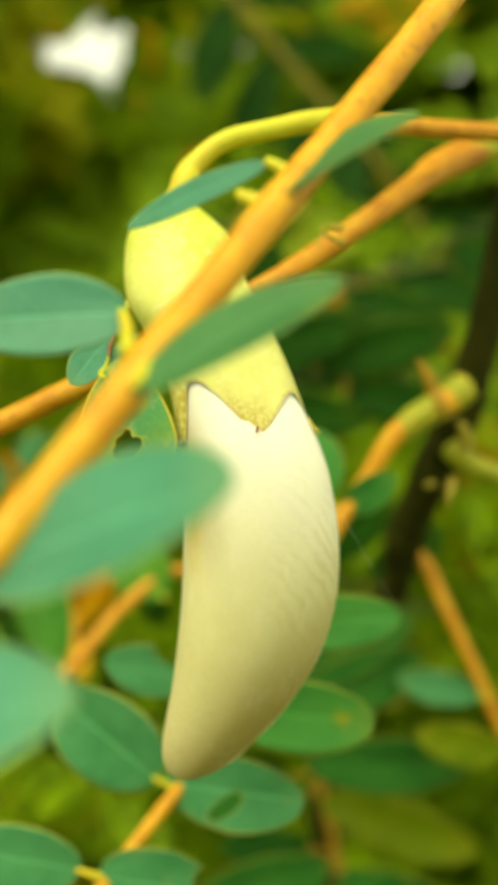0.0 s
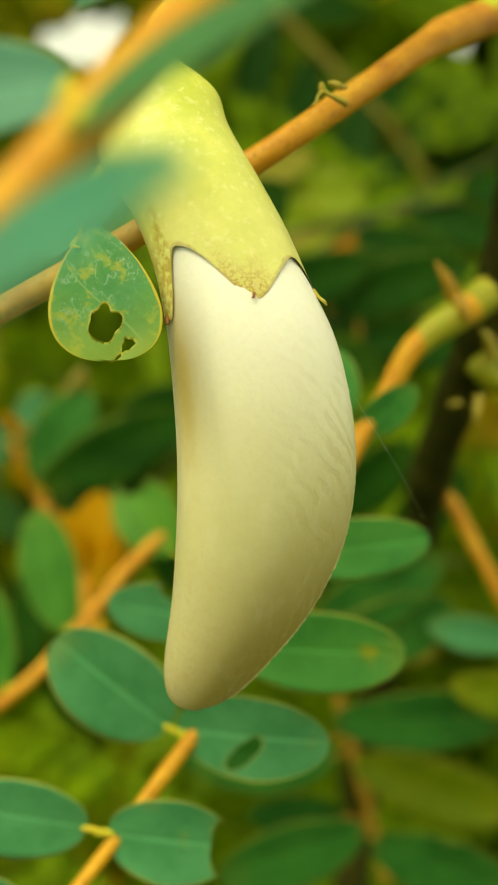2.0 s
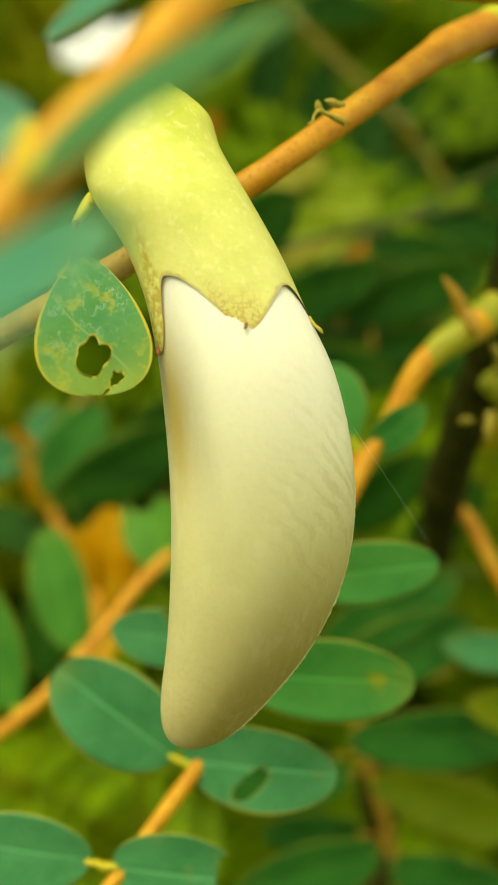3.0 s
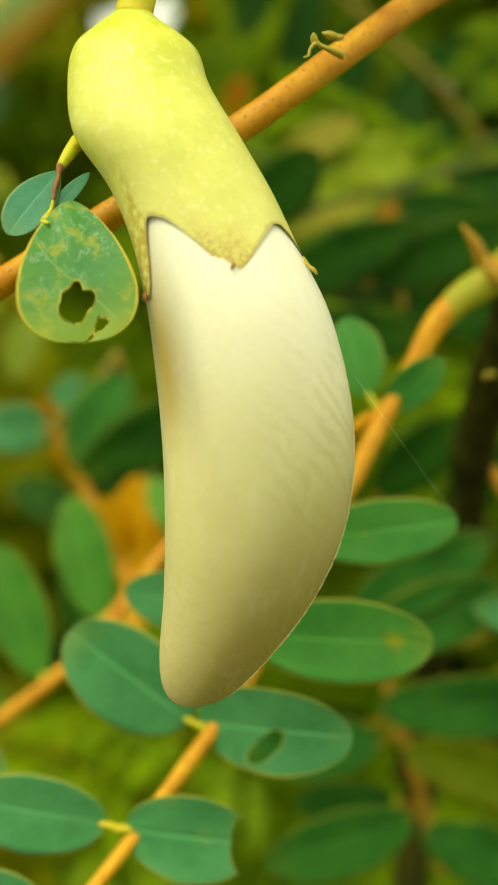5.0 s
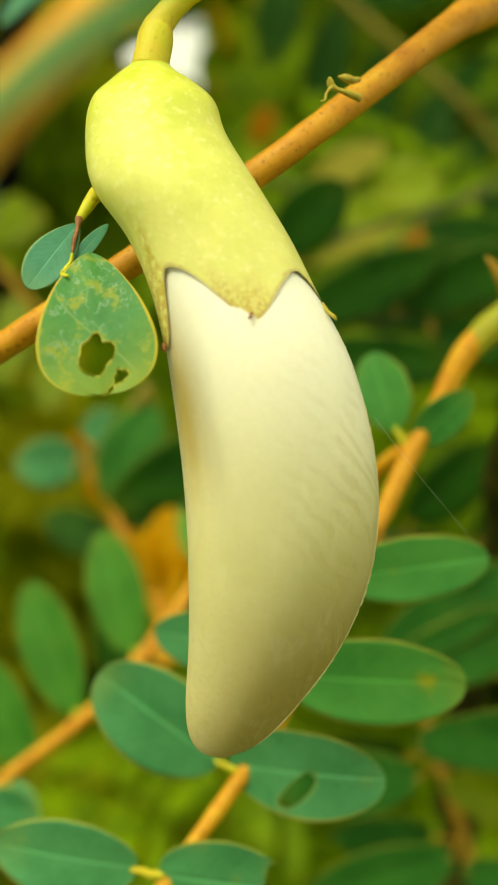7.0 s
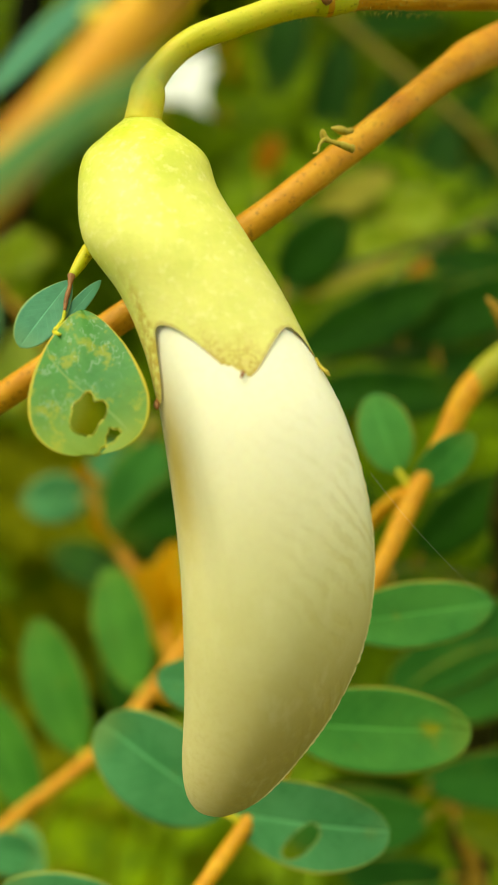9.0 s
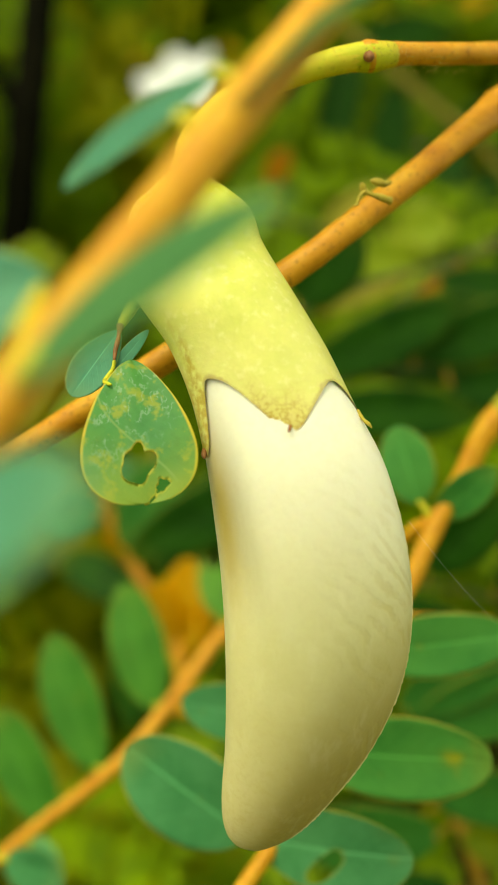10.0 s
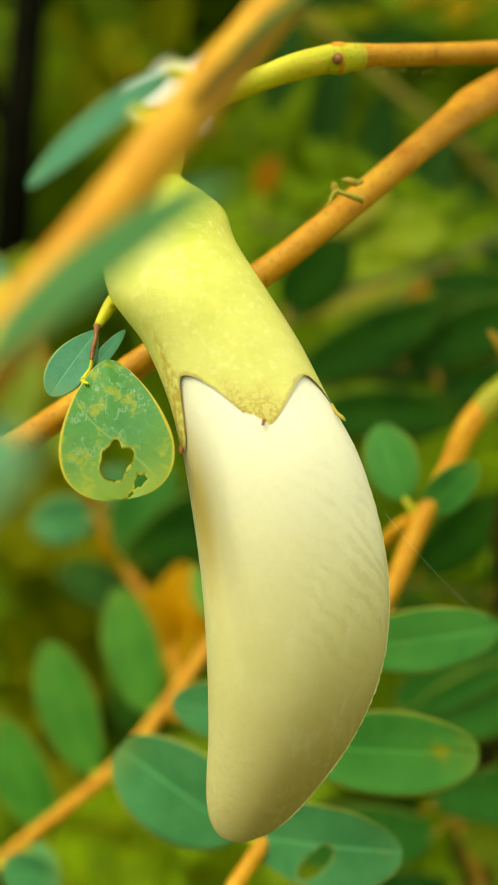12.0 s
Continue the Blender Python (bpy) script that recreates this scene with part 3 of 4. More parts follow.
twig = thing("twig", "russet orange twig crossing behind the flower bud", "twig")
part("stem", tube([(-0.0519, 0.0268, -0.0135), (-0.0361, 0.0250, -0.0036), (-0.0187, 0.0235, 0.0074), (0.0006, 0.0240, 0.0209), (0.0098, 0.0262, 0.0280), (0.0197, 0.0310, 0.0362), (0.0315, 0.0390, 0.0463), (0.0392, 0.0482, 0.0527), (0.0544, 0.0604, 0.0622)], [0.0022, 0.0022, 0.0022, 0.0022, 0.0022, 0.0023, 0.0026, 0.0034, 0.0034], 16, 80), RUST, twig)
part("node", tube([(0.0444, 0.0523, 0.0561), (0.0488, 0.0563, 0.0590), (0.0563, 0.0619, 0.0633)], [0.0030, 0.0037, 0.004], 16, 14), LIME, twig, "swollen yellow-green joint")
scale_bits = thing("bud_scale", "tiny dried yellow bud scales on the russet twig", "bud scale")
part("scale", tube([(0.0157, 0.0222, 0.0315), (0.0140, 0.0212, 0.0318), (0.0126, 0.0207, 0.0322), (0.0114, 0.0204, 0.0327)], [0.0006, 0.0005, 0.00038, 0.0005], 8, 12, 0.4), DRY, scale_bits, "stubby dry bract")
part("scale", blade((0.0113, 0.0204, 0.0322), (0.0110, 0.0200, 0.0339), 0.0011, cup=0.6, n=10, m=6), DRY, scale_bits)
part("scale", tube([(0.0113, 0.0202, 0.0325), (0.0106, 0.0198, 0.0316), (0.0104, 0.0197, 0.0306), (0.0097, 0.0196, 0.0304)], [0.0003, 0.00022, 0.0002, 0.0001], 8, 12, 0.2), DRY, scale_bits, "thin curled tip")
part("scale", tube([(0.0156, 0.0240, 0.0346), (0.0148, 0.0228, 0.0341), (0.0137, 0.0222, 0.0343), (0.0125, 0.0220, 0.0345)], [0.0004, 0.0005, 0.0006, 0.0002], 8, 12, 0.4), DRY, scale_bits, "stubby dry bract")

# ---- the eaten sprig beside the calyx ----
sprig = thing("leaf_sprig", "small sprig with an insect-eaten yellow-edged leaflet beside the calyx", "leaf")
part("stalk", tube([(-0.0157, 0.0200, 0.0183), (-0.0191, 0.0150, 0.0177), (-0.0211, 0.0105, 0.0160), (-0.0222, 0.0085, 0.0139), (-0.0230, 0.0072, 0.0122)], [0.0012, 0.0012, 0.0011, 0.0009, 0.0006], 10, 20), LIME, sprig, "yellow-green stalk")
part("withered_stalk", tube([(-0.0231, 0.0072, 0.0122), (-0.0232, 0.0064, 0.0109), (-0.0233, 0.0056, 0.0097), (-0.0235, 0.0050, 0.0086), (-0.0235, 0.0042, 0.0074)], [0.0006, 0.00028, 0.00036, 0.00032, 0.0002], 10, 20, 0.25), BROWN, sprig, "brown shrivelled stalk")
part("stalk", tube([(-0.0235, 0.0043, 0.0075), (-0.0237, 0.0040, 0.0062), (-0.0242, 0.0034, 0.0052), (-0.0245, 0.0026, 0.0045), (-0.0235, 0.0012, 0.0042)], [0.0002, 0.0003, 0.0004, 0.0004, 0.0002], 8, 14), LIME, sprig, "yellow joint")
leaflet(sprig, (-0.0231, 0.0070, 0.0117), (-0.0287, 0.0010, 0.0028), 0.00560, TEAL, "folded blue-green leaflet", blunt=0.42, skew=-0.35, cup=0.1)
leaflet(sprig, (-0.0245, 0.0040, 0.0048), (-0.0193, 0.0080, 0.0117), 0.00205, TEAL, "narrow blue-green leaflet seen edge-on", blunt=0.5, cup=0.1)
leaflet(sprig, (-0.0213, 0.0040, 0.0078), (-0.0182, -0.0060, -0.0103), 0.01500, SCARRED, "mined yellow-edged leaflet with chewed holes", blunt=0.275, skew=-0.8, cup=0.03, crease=0.0, ragged=0.6, seed=7.9, n=90, m=80, holes=((0.725, 0.03, 0.125, 0.27, 20), (0.895, -0.42, 0.042, 0.12, 0), (0.985, -0.30, 0.03, 0.07, 0)), facing=(0.15, -1, 0.15))

# ---- the compound leaf close before the flower ----
near_leaf = thing("compound_leaf", "orange-stalked compound leaf with blue-green leaflets close in front", "leaf")
part("rachis", tube([(0.0620, 0.0329, 0.1142), (0.0401, 0.0026, 0.0955), (0.0172, -0.0258, 0.0609), (0.0043, -0.0376, 0.0416), (-0.0065, -0.0474, 0.0258), (-0.0172, -0.0572, 0.0100), (-0.0280, -0.0670, -0.0058), (-0.0390, -0.0768, -0.0216)], [0.0024, 0.0022, 0.0020, 0.0020, 0.0019, 0.0019, 0.0018, 0.0017], 16, 84, nodes=((0.57, 0.12), (0.714, 0.12), (0.857, 0.12))), ORANGE, near_leaf)
leaflet(near_leaf, (-0.0074, -0.0442, 0.0313), (-0.0218, -0.0367, 0.0234), 0.00349, TEAL, joint=(-0.0043, -0.0455, 0.0290), facing=(0, -1, 0.5))
leaflet(near_leaf, (-0.0065, -0.0472, 0.0278), (0.0069, -0.0480, 0.0378), 0.0110, KNIFE, joint=(-0.0061, -0.0480, 0.0255), roll=-8, facing=(0, -0.4, 0.93))
leaflet(near_leaf, (-0.0205, -0.0474, 0.0137), (-0.0369, -0.0445, 0.0110), 0.00900, TEAL, joint=(-0.0200, -0.0572, 0.0098), facing=(0, -1, 0.35), blunt=0.34)
leaflet(near_leaf, (-0.0194, -0.0628, 0.0068), (-0.0022, -0.0640, 0.0187), 0.0084, KNIFE, blunt=0.46, joint=(-0.0168, -0.0590, 0.0096), roll=4, facing=(0, -0.42, 0.91))
leaflet(near_leaf, (-0.0301, -0.0676, -0.0090), (-0.0117, -0.0799, 0.0025), 0.0142, TEAL, joint=(-0.0307, -0.0670, -0.0060), facing=(0, -0.62, 0.8))
leaflet(near_leaf, (-0.0323, -0.0676, -0.0065), (-0.0470, -0.0667, -0.0044), 0.00650, TEAL, joint=(-0.0307, -0.0670, -0.0060), facing=(0, -1, 0.4))
leaflet(near_leaf, (-0.0407, -0.0768, -0.0213), (-0.0212, -0.0806, -0.0140), 0.0145, TEAL, joint=(-0.0416, -0.0768, -0.0218), facing=(0, -0.4, 0.93))

part("joint", tube([(-0.0103, -0.0457, 0.0272), (-0.0084, -0.0467, 0.0264), (-0.0065, -0.0474, 0.0258)], [0.0006, 0.0010, 0.0010], 10, 10), LIME, near_leaf, "yellow swollen leaflet joint")

# ---- the compound leaf behind and below the flower ----
low_leaf = thing("compound_leaf", "rounded green leaflets on an orange rachis below the bud", "leaf")
part("rachis", tube([(0.0573, 0.0740, 0.0042), (0.0452, 0.0735, -0.0051), (0.0387, 0.0725, -0.0167), (0.0327, 0.0700, -0.0272), (0.0268, 0.0660, -0.0385), (0.0239, 0.0640, -0.0434), (0.0130, 0.0570, -0.0627), (0.0043, 0.0515, -0.0788), (-0.0051, 0.0460, -0.0908), (-0.0165, 0.0385, -0.1041), (-0.0244, 0.0330, -0.1124)], [0.0034, 0.0028, 0.0022, 0.0021, 0.0020, 0.0019, 0.0018, 0.0017, 0.0016, 0.0014, 0.0012], 16, 90), ORANGE, low_leaf)
part("pulvinus", tube([(0.0614, 0.0765, 0.0073), (0.0564, 0.0750, 0.0036), (0.0516, 0.0740, 0.0002), (0.0481, 0.0738, -0.0024), (0.0444, 0.0735, -0.0064)], [0.0040, 0.0039, 0.0037, 0.0033, 0.0026], 16, 24), SPRING, low_leaf, "swollen yellow-green leaf base")
part("side_stalk", tube([(0.0328, 0.0710, -0.0267), (0.0292, 0.0750, -0.0291), (0.0243, 0.0830, -0.0365)], [0.0016, 0.0017, 0.0018], 12, 12), ORANGE, low_leaf, "orange side stalk")
leaflet(low_leaf, (0.0299, 0.0735, -0.0231), (0.0245, 0.0745, -0.0069), 0.01150, GREEN, joint=(0.0321, 0.0715, -0.0260), blunt=0.40)
leaflet(low_leaf, (0.0331, 0.0710, -0.0259), (0.0431, 0.0640, -0.0143), 0.00860, GREEN, joint=(0.0323, 0.0712, -0.0257), blunt=0.42)
leaflet(low_leaf, (0.0165, 0.0555, -0.0499), (0.0440, 0.0490, -0.0440), 0.01290, GREEN, joint=(0.0160, 0.0600, -0.0560), blunt=0.36)
leaflet(low_leaf, (0.0058, 0.0520, -0.0683), (0.0388, 0.0416, -0.0655), 0.01730, BLOTCHED, "green leaflet with a yellow blotch", joint=(0.0092, 0.0548, -0.0706), blunt=0.36)
leaflet(low_leaf, (-0.0043, 0.0490, -0.0847), (0.0233, 0.0341, -0.0802), 0.01780, SEA, "blue-green leaflet with a chewed slit", joint=(-0.0016, 0.0480, -0.0868), blunt=0.37, n=80, m=70, holes=((0.45, 0.42, 0.175, 0.20, -42),))
leaflet(low_leaf, (-0.0057, 0.0500, -0.0850), (-0.0288, 0.0500, -0.0673), 0.01960, SEA, joint=(-0.0012, 0.0484, -0.0865), blunt=0.34)
leaflet(low_leaf, (-0.0204, 0.0385, -0.0998), (-0.0458, 0.0380, -0.0950), 0.01560, SEA, joint=(-0.0180, 0.0388, -0.1008), blunt=0.34)
leaflet(low_leaf, (-0.0165, 0.0385, -0.1007), (0.0071, 0.0340, -0.1008), 0.01740, SEA, "blue-green leaflet with a bitten end", joint=(-0.0178, 0.0388, -0.1008), blunt=0.34, n=40, m=36, holes=((1.0, 0.10, 0.18, 1.25, 0),))
leaflet(low_leaf, (0.0015, 0.0600, -0.0653), (-0.0196, 0.0620, -0.0629), 0.01250, SEA, "small leaflet with a browned bite", joint=(0.0066, 0.0585, -0.0675), n=30, m=26, holes=((0.35, 0.75, 0.16, 0.35, 20),))
leaflet(low_leaf, (-0.0293, 0.0340, -0.1150), (-0.0514, 0.0330, -0.1093), 0.01513, SEA, joint=(-0.0261, 0.0345, -0.1154))

# ---- the olive main stem ----
shoot = thing("shoot", "olive-brown woody shoot with leaf scars and dry thorns", "shoot")
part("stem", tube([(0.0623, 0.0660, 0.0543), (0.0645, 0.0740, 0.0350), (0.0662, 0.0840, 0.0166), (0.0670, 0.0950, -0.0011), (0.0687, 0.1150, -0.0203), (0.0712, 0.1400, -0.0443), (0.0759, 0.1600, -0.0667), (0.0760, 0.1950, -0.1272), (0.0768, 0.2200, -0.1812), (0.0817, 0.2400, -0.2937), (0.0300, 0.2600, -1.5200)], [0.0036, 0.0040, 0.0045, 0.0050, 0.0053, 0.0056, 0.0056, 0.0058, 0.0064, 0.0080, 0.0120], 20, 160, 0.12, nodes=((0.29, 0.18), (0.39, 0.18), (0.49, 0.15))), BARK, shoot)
part("thorn", tube([(0.0526, 0.0735, 0.0052), (0.0502, 0.0725, 0.0091), (0.0472, 0.0722, 0.0127)], [0.0018, 0.0014, 0.0003], 10, 10), AMBER, shoot, "dry amber stipule")
part("thorn", tube([(0.0528, 0.0720, 0.0058), (0.0537, 0.0705, 0.0030), (0.0562, 0.0700, -0.0004)], [0.0014, 0.0014, 0.0003], 10, 10), AMBER, shoot, "dry amber stipule")
part("thorn", tube([(0.0651, 0.0800, -0.0071), (0.0628, 0.0775, -0.0032), (0.0600, 0.0760, -0.0010)], [0.0018, 0.0013, 0.0003], 10, 10), DRY, shoot, "dry yellowish stipule")
part("thorn", tube([(0.0625, 0.0800, -0.0162), (0.0620, 0.0790, -0.0196), (0.0618, 0.0785, -0.0226)], [0.0010, 0.0010, 0.0002], 10, 10), DRY, shoot, "dry yellowish stipule")
part("thorn", tube([(0.0569, 0.0830, -0.0190), (0.0579, 0.0820, -0.0181), (0.0595, 0.0815, -0.0185)], [0.0007, 0.0008, 0.0002], 10, 10), DRY, shoot, "dry leaf-scar point")
part("side_shoot", tube([(0.0629, 0.0830, -0.0086), (0.0681, 0.0850, -0.0125), (0.0780, 0.0900, -0.0148), (0.0967, 0.1000, -0.0200)], [0.0034, 0.003, 0.0026, 0.0024], 14, 16), SPRING, shoot, "short olive side shoot")
low_petiole = thing("leaf_stalk", "bare orange leaf stalk rising to the olive shoot", "leaf stalk")
part("rachis", tube([(0.0746, 0.1475, -0.0486), (0.0805, 0.1435, -0.0528), (0.0888, 0.1394, -0.0673), (0.1013, 0.1353, -0.0886), (0.1175, 0.1331, -0.1161)], [0.0026, 0.0023, 0.0021, 0.002, 0.0018], 14, 24), RUST, low_petiole)
leaflet(low_petiole, (0.0994, 0.1292, -0.0911), (0.0702, 0.1252, -0.0854), 0.01156, SEA, joint=(0.1038, 0.1342, -0.0932))
leaflet(low_petiole, (0.1105, 0.1271, -0.1092), (0.0779, 0.1230, -0.1019), 0.01394, OLIVE, joint=(0.1163, 0.1331, -0.1134))

# ---- the slender leaf hanging in the lower background ----
slim_leaf = thing("compound_leaf", "compound leaf with dark drooping leaflets behind the bud", "leaf")
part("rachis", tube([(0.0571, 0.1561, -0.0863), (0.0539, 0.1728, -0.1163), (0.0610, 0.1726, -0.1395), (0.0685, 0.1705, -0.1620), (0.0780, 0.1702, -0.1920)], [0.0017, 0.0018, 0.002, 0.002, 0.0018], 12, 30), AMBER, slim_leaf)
leaflet(slim_leaf, (0.0626, 0.1659, -0.1090), (0.0865, 0.1611, -0.1056), 0.00791, STRAW, "pale straw-green leaflet", joint=(0.0555, 0.1709, -0.1113))
leaflet(slim_leaf, (0.0612, 0.1656, -0.1465), (0.1153, 0.1507, -0.1567), 0.02104, OLIVE, "dark leaflet with a yellowing edge", joint=(0.0631, 0.1726, -0.1453))
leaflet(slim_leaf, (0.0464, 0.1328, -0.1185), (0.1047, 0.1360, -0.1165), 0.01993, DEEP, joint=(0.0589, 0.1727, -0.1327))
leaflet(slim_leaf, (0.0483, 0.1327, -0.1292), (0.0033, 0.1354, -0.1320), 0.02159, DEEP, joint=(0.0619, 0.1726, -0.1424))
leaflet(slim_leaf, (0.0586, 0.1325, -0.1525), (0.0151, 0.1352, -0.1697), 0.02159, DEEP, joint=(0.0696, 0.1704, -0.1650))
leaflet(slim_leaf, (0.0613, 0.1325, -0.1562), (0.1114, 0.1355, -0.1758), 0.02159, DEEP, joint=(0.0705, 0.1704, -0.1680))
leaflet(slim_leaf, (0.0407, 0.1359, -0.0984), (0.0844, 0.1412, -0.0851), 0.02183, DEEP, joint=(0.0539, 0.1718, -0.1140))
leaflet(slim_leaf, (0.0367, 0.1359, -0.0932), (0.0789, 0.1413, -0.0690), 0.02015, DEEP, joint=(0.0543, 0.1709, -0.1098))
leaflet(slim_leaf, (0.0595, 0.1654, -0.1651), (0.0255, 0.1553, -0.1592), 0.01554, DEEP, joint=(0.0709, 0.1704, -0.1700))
# dark leaflet stretched behind the chewed slit to darken the view through it
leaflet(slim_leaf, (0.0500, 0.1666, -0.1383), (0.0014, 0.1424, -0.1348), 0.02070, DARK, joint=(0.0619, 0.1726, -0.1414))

# ---- the leaf to the lower back, its rachis running down and away ----
back_leaf = thing("compound_leaf", "soft green compound leaf on an orange rachis behind the bud", "leaf")
part("rachis", tube([(-0.0820, 0.1200, -0.1359), (-0.0646, 0.1252, -0.1230), (-0.0434, 0.1305, -0.1073), (-0.0279, 0.1407, -0.0910), (-0.0148, 0.1509, -0.0756), (0.0020, 0.1560, -0.0644), (0.0299, 0.1411, -0.0676), (0.0615, 0.1363, -0.0679)], [0.0016, 0.0019, 0.0020, 0.0021, 0.0021, 0.0020, 0.0020, 0.0021], 12, 50), RUST, back_leaf)
leaflet(back_leaf, (-0.0344, 0.1406, -0.0954), (-0.0470, 0.1608, -0.0631), 0.01759, MOSS, joint=(-0.0310, 0.1396, -0.0949))
leaflet(back_leaf, (-0.0498, 0.1304, -0.1096), (-0.0673, 0.1506, -0.0766), 0.01791, MOSS, joint=(-0.0464, 0.1294, -0.1094))
leaflet(back_leaf, (-0.0611, 0.1242, -0.1228), (-0.0814, 0.1404, -0.0963), 0.01753, MOSS, joint=(-0.0601, 0.1263, -0.1200))
leaflet(back_leaf, (-0.0034, 0.1509, -0.0728), (-0.0208, 0.1610, -0.0535), 0.02057, FRESH, "fresh green leaflet with a bitten tip", joint=(-0.0021, 0.1509, -0.0733), n=44, m=40, holes=((1.0, 0.25, 0.24, 0.8, 0),))
leaflet(back_leaf, (-0.0669, 0.1222, -0.1268), (-0.0562, 0.1102, -0.1333), 0.01302, SEA, joint=(-0.0682, 0.1242, -0.1254))
leaflet(back_leaf, (-0.0677, 0.1002, -0.1193), (-0.0540, 0.1003, -0.1236), 0.01256, SEA, joint=(-0.0723, 0.1052, -0.1211))
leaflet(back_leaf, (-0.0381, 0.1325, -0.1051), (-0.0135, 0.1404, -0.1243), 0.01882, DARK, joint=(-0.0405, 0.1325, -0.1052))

# ---- a strand of spider silk from the bud's edge to a leaflet's tip ----
silk = thing("spider_thread", "single pale strand of spider silk beside the bud", "spider silk")
part("strand", tube([(0.0166, 0.0035, -0.0141), (0.0218, 0.0060, -0.0206), (0.0283, 0.0140, -0.0279), (0.0367, 0.0300, -0.0367), (0.0439, 0.0480, -0.0436)], [0.000012, 0.000012, 0.000012, 0.000012, 0.000012], 6, 30, 0.0), SILK, silk)

# ---- fine hairs on the flower stalk ----
def fuzz(line, count, near, far, seed):
    """Short stiff hairs standing off a stem: from near to about far from its axis."""
    hairs = bmesh.new()
    rng = random.Random(seed)
    for _ in range(count):
        s = rng.random()
        c = spline(line, s)
        d = (spline(line, s + 0.02) - spline(line, s - 0.02)).normalized()
        a = rng.uniform(0, 2 * math.pi)
        side = d.orthogonal().normalized()
        u = side * math.cos(a) + d.cross(side) * math.sin(a)
        root = c + u * near
        end = c + u * rng.uniform(far * 0.85, far * 1.05) + d * rng.uniform(-0.0004, 0.0004)
        w1, w2 = d * 0.00004, u.cross(d) * 0.00004
        base = [hairs.verts.new(root + q) for q in (w1, w2, -w1 - w2)]
        top = hairs.verts.new(end)
        for i in range(3):
            hairs.faces.new((base[i], base[(i + 1) % 3], top))
    return hairs


tagged(part("hairs", fuzz([(0.0043, 0.0198, 0.0505), (0.0120, 0.0213, 0.0523), (0.0186, 0.0201, 0.0516), (0.0306, 0.0282, 0.0538)], 260, 0.0016, 0.0026, 21), DRY, stalk, "short pale hairs"), kind="stuff")
tagged(part("hairs", fuzz([(-0.0132, 0.0168, 0.0403), (-0.0105, 0.0172, 0.0438), (-0.0067, 0.0180, 0.0466), (-0.0011, 0.0188, 0.0486), (0.0045, 0.0197, 0.0502)], 130, 0.0013, 0.0021, 22), DRY, flower, "short pale hairs"), kind="stuff")


# ---- leaves further back ----
GAPS = ((-4.4, 16.3, 1.5, 0.95), (-6.8, 15.8, 1.1, 0.65), (-4.3, 14.6, 0.7, 0.7), (9.6, 16.7, 0.7, 0.35), (17.2, 17.1, 0.9, 0.45))


def in_gap(p, more=0.0):
    az = math.degrees(math.atan2(p[0] + 0.004, p[1] + 0.125))
    el = math.degrees(math.atan2(p[2], math.hypot(p[0], p[1] + 0.125)))
    ragged = 1 + 1.3 * noise.noise(Vector((az * 1.4, el * 1.4, 0)))
    return any(((az - a) / (ra + more)) ** 2 + ((el - e) / (rb + more)) ** 2 < ragged for a, e, ra, rb in GAPS)


def far_leaf(label, points, radii, length, width, pairs, material, stem=PALE_STEM, spread=62, hang=0.15, start=0.05, end=0.95, sides=(1, -1), flat=(0, -1, 0.3)):
    """A compound leaf laid along a curve: pairs of leaflets at even steps."""
    leaf = thing("compound_leaf", label, "leaf", "background leaves")
    part("rachis", tube(points, radii, 10, 30), stem, leaf)
    rng = random.Random(len(label) + pairs)
    face = Vector(flat).normalized()
    for k in range(pairs):
        s = start + (end - start) * k / max(1, pairs - 1)
        c = spline(points, s)
        d = (spline(points, min(1, s + 0.02)) - spline(points, max(0, s - 0.02))).normalized()
        across = d.cross(face).normalized()
        for sign in sides:
            a = radians(spread + rng.uniform(-7, 7))
            way = d * math.cos(a) + across * (sign * math.sin(a)) + Vector((0, rng.uniform(-0.15, 0.15), -hang + rng.uniform(-0.08, 0.08)))
            way.normalize()
            size = length * rng.uniform(0.88, 1.08)
            base = c + way * width * 0.12
            if any(in_gap(c + way * size * q, 0.5) for q in (0.3, 0.6, 1.0)):
                continue
            leaflet(leaf, tuple(base), tuple(c + way * size), width * rng.uniform(0.9, 1.08), material, joint=tuple(c), n=14, m=8, facing=(flat[0] + rng.uniform(-0.2, 0.2), flat[1], flat[2] + rng.uniform(-0.25, 0.25)), seed=rng.uniform(0, 30))
    return leaf


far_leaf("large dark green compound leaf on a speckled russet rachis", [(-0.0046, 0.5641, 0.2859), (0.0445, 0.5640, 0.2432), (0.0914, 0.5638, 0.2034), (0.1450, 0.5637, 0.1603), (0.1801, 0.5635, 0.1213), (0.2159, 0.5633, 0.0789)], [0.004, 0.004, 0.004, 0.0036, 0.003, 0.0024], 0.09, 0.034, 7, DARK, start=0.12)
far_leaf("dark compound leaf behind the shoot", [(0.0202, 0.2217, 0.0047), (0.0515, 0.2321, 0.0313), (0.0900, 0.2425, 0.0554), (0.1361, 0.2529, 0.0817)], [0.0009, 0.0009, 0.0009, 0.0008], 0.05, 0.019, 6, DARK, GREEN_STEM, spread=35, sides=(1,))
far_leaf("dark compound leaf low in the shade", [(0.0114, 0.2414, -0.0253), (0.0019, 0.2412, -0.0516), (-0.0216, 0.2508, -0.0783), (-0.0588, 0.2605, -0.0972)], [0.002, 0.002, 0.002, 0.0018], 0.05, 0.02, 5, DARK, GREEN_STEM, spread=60)


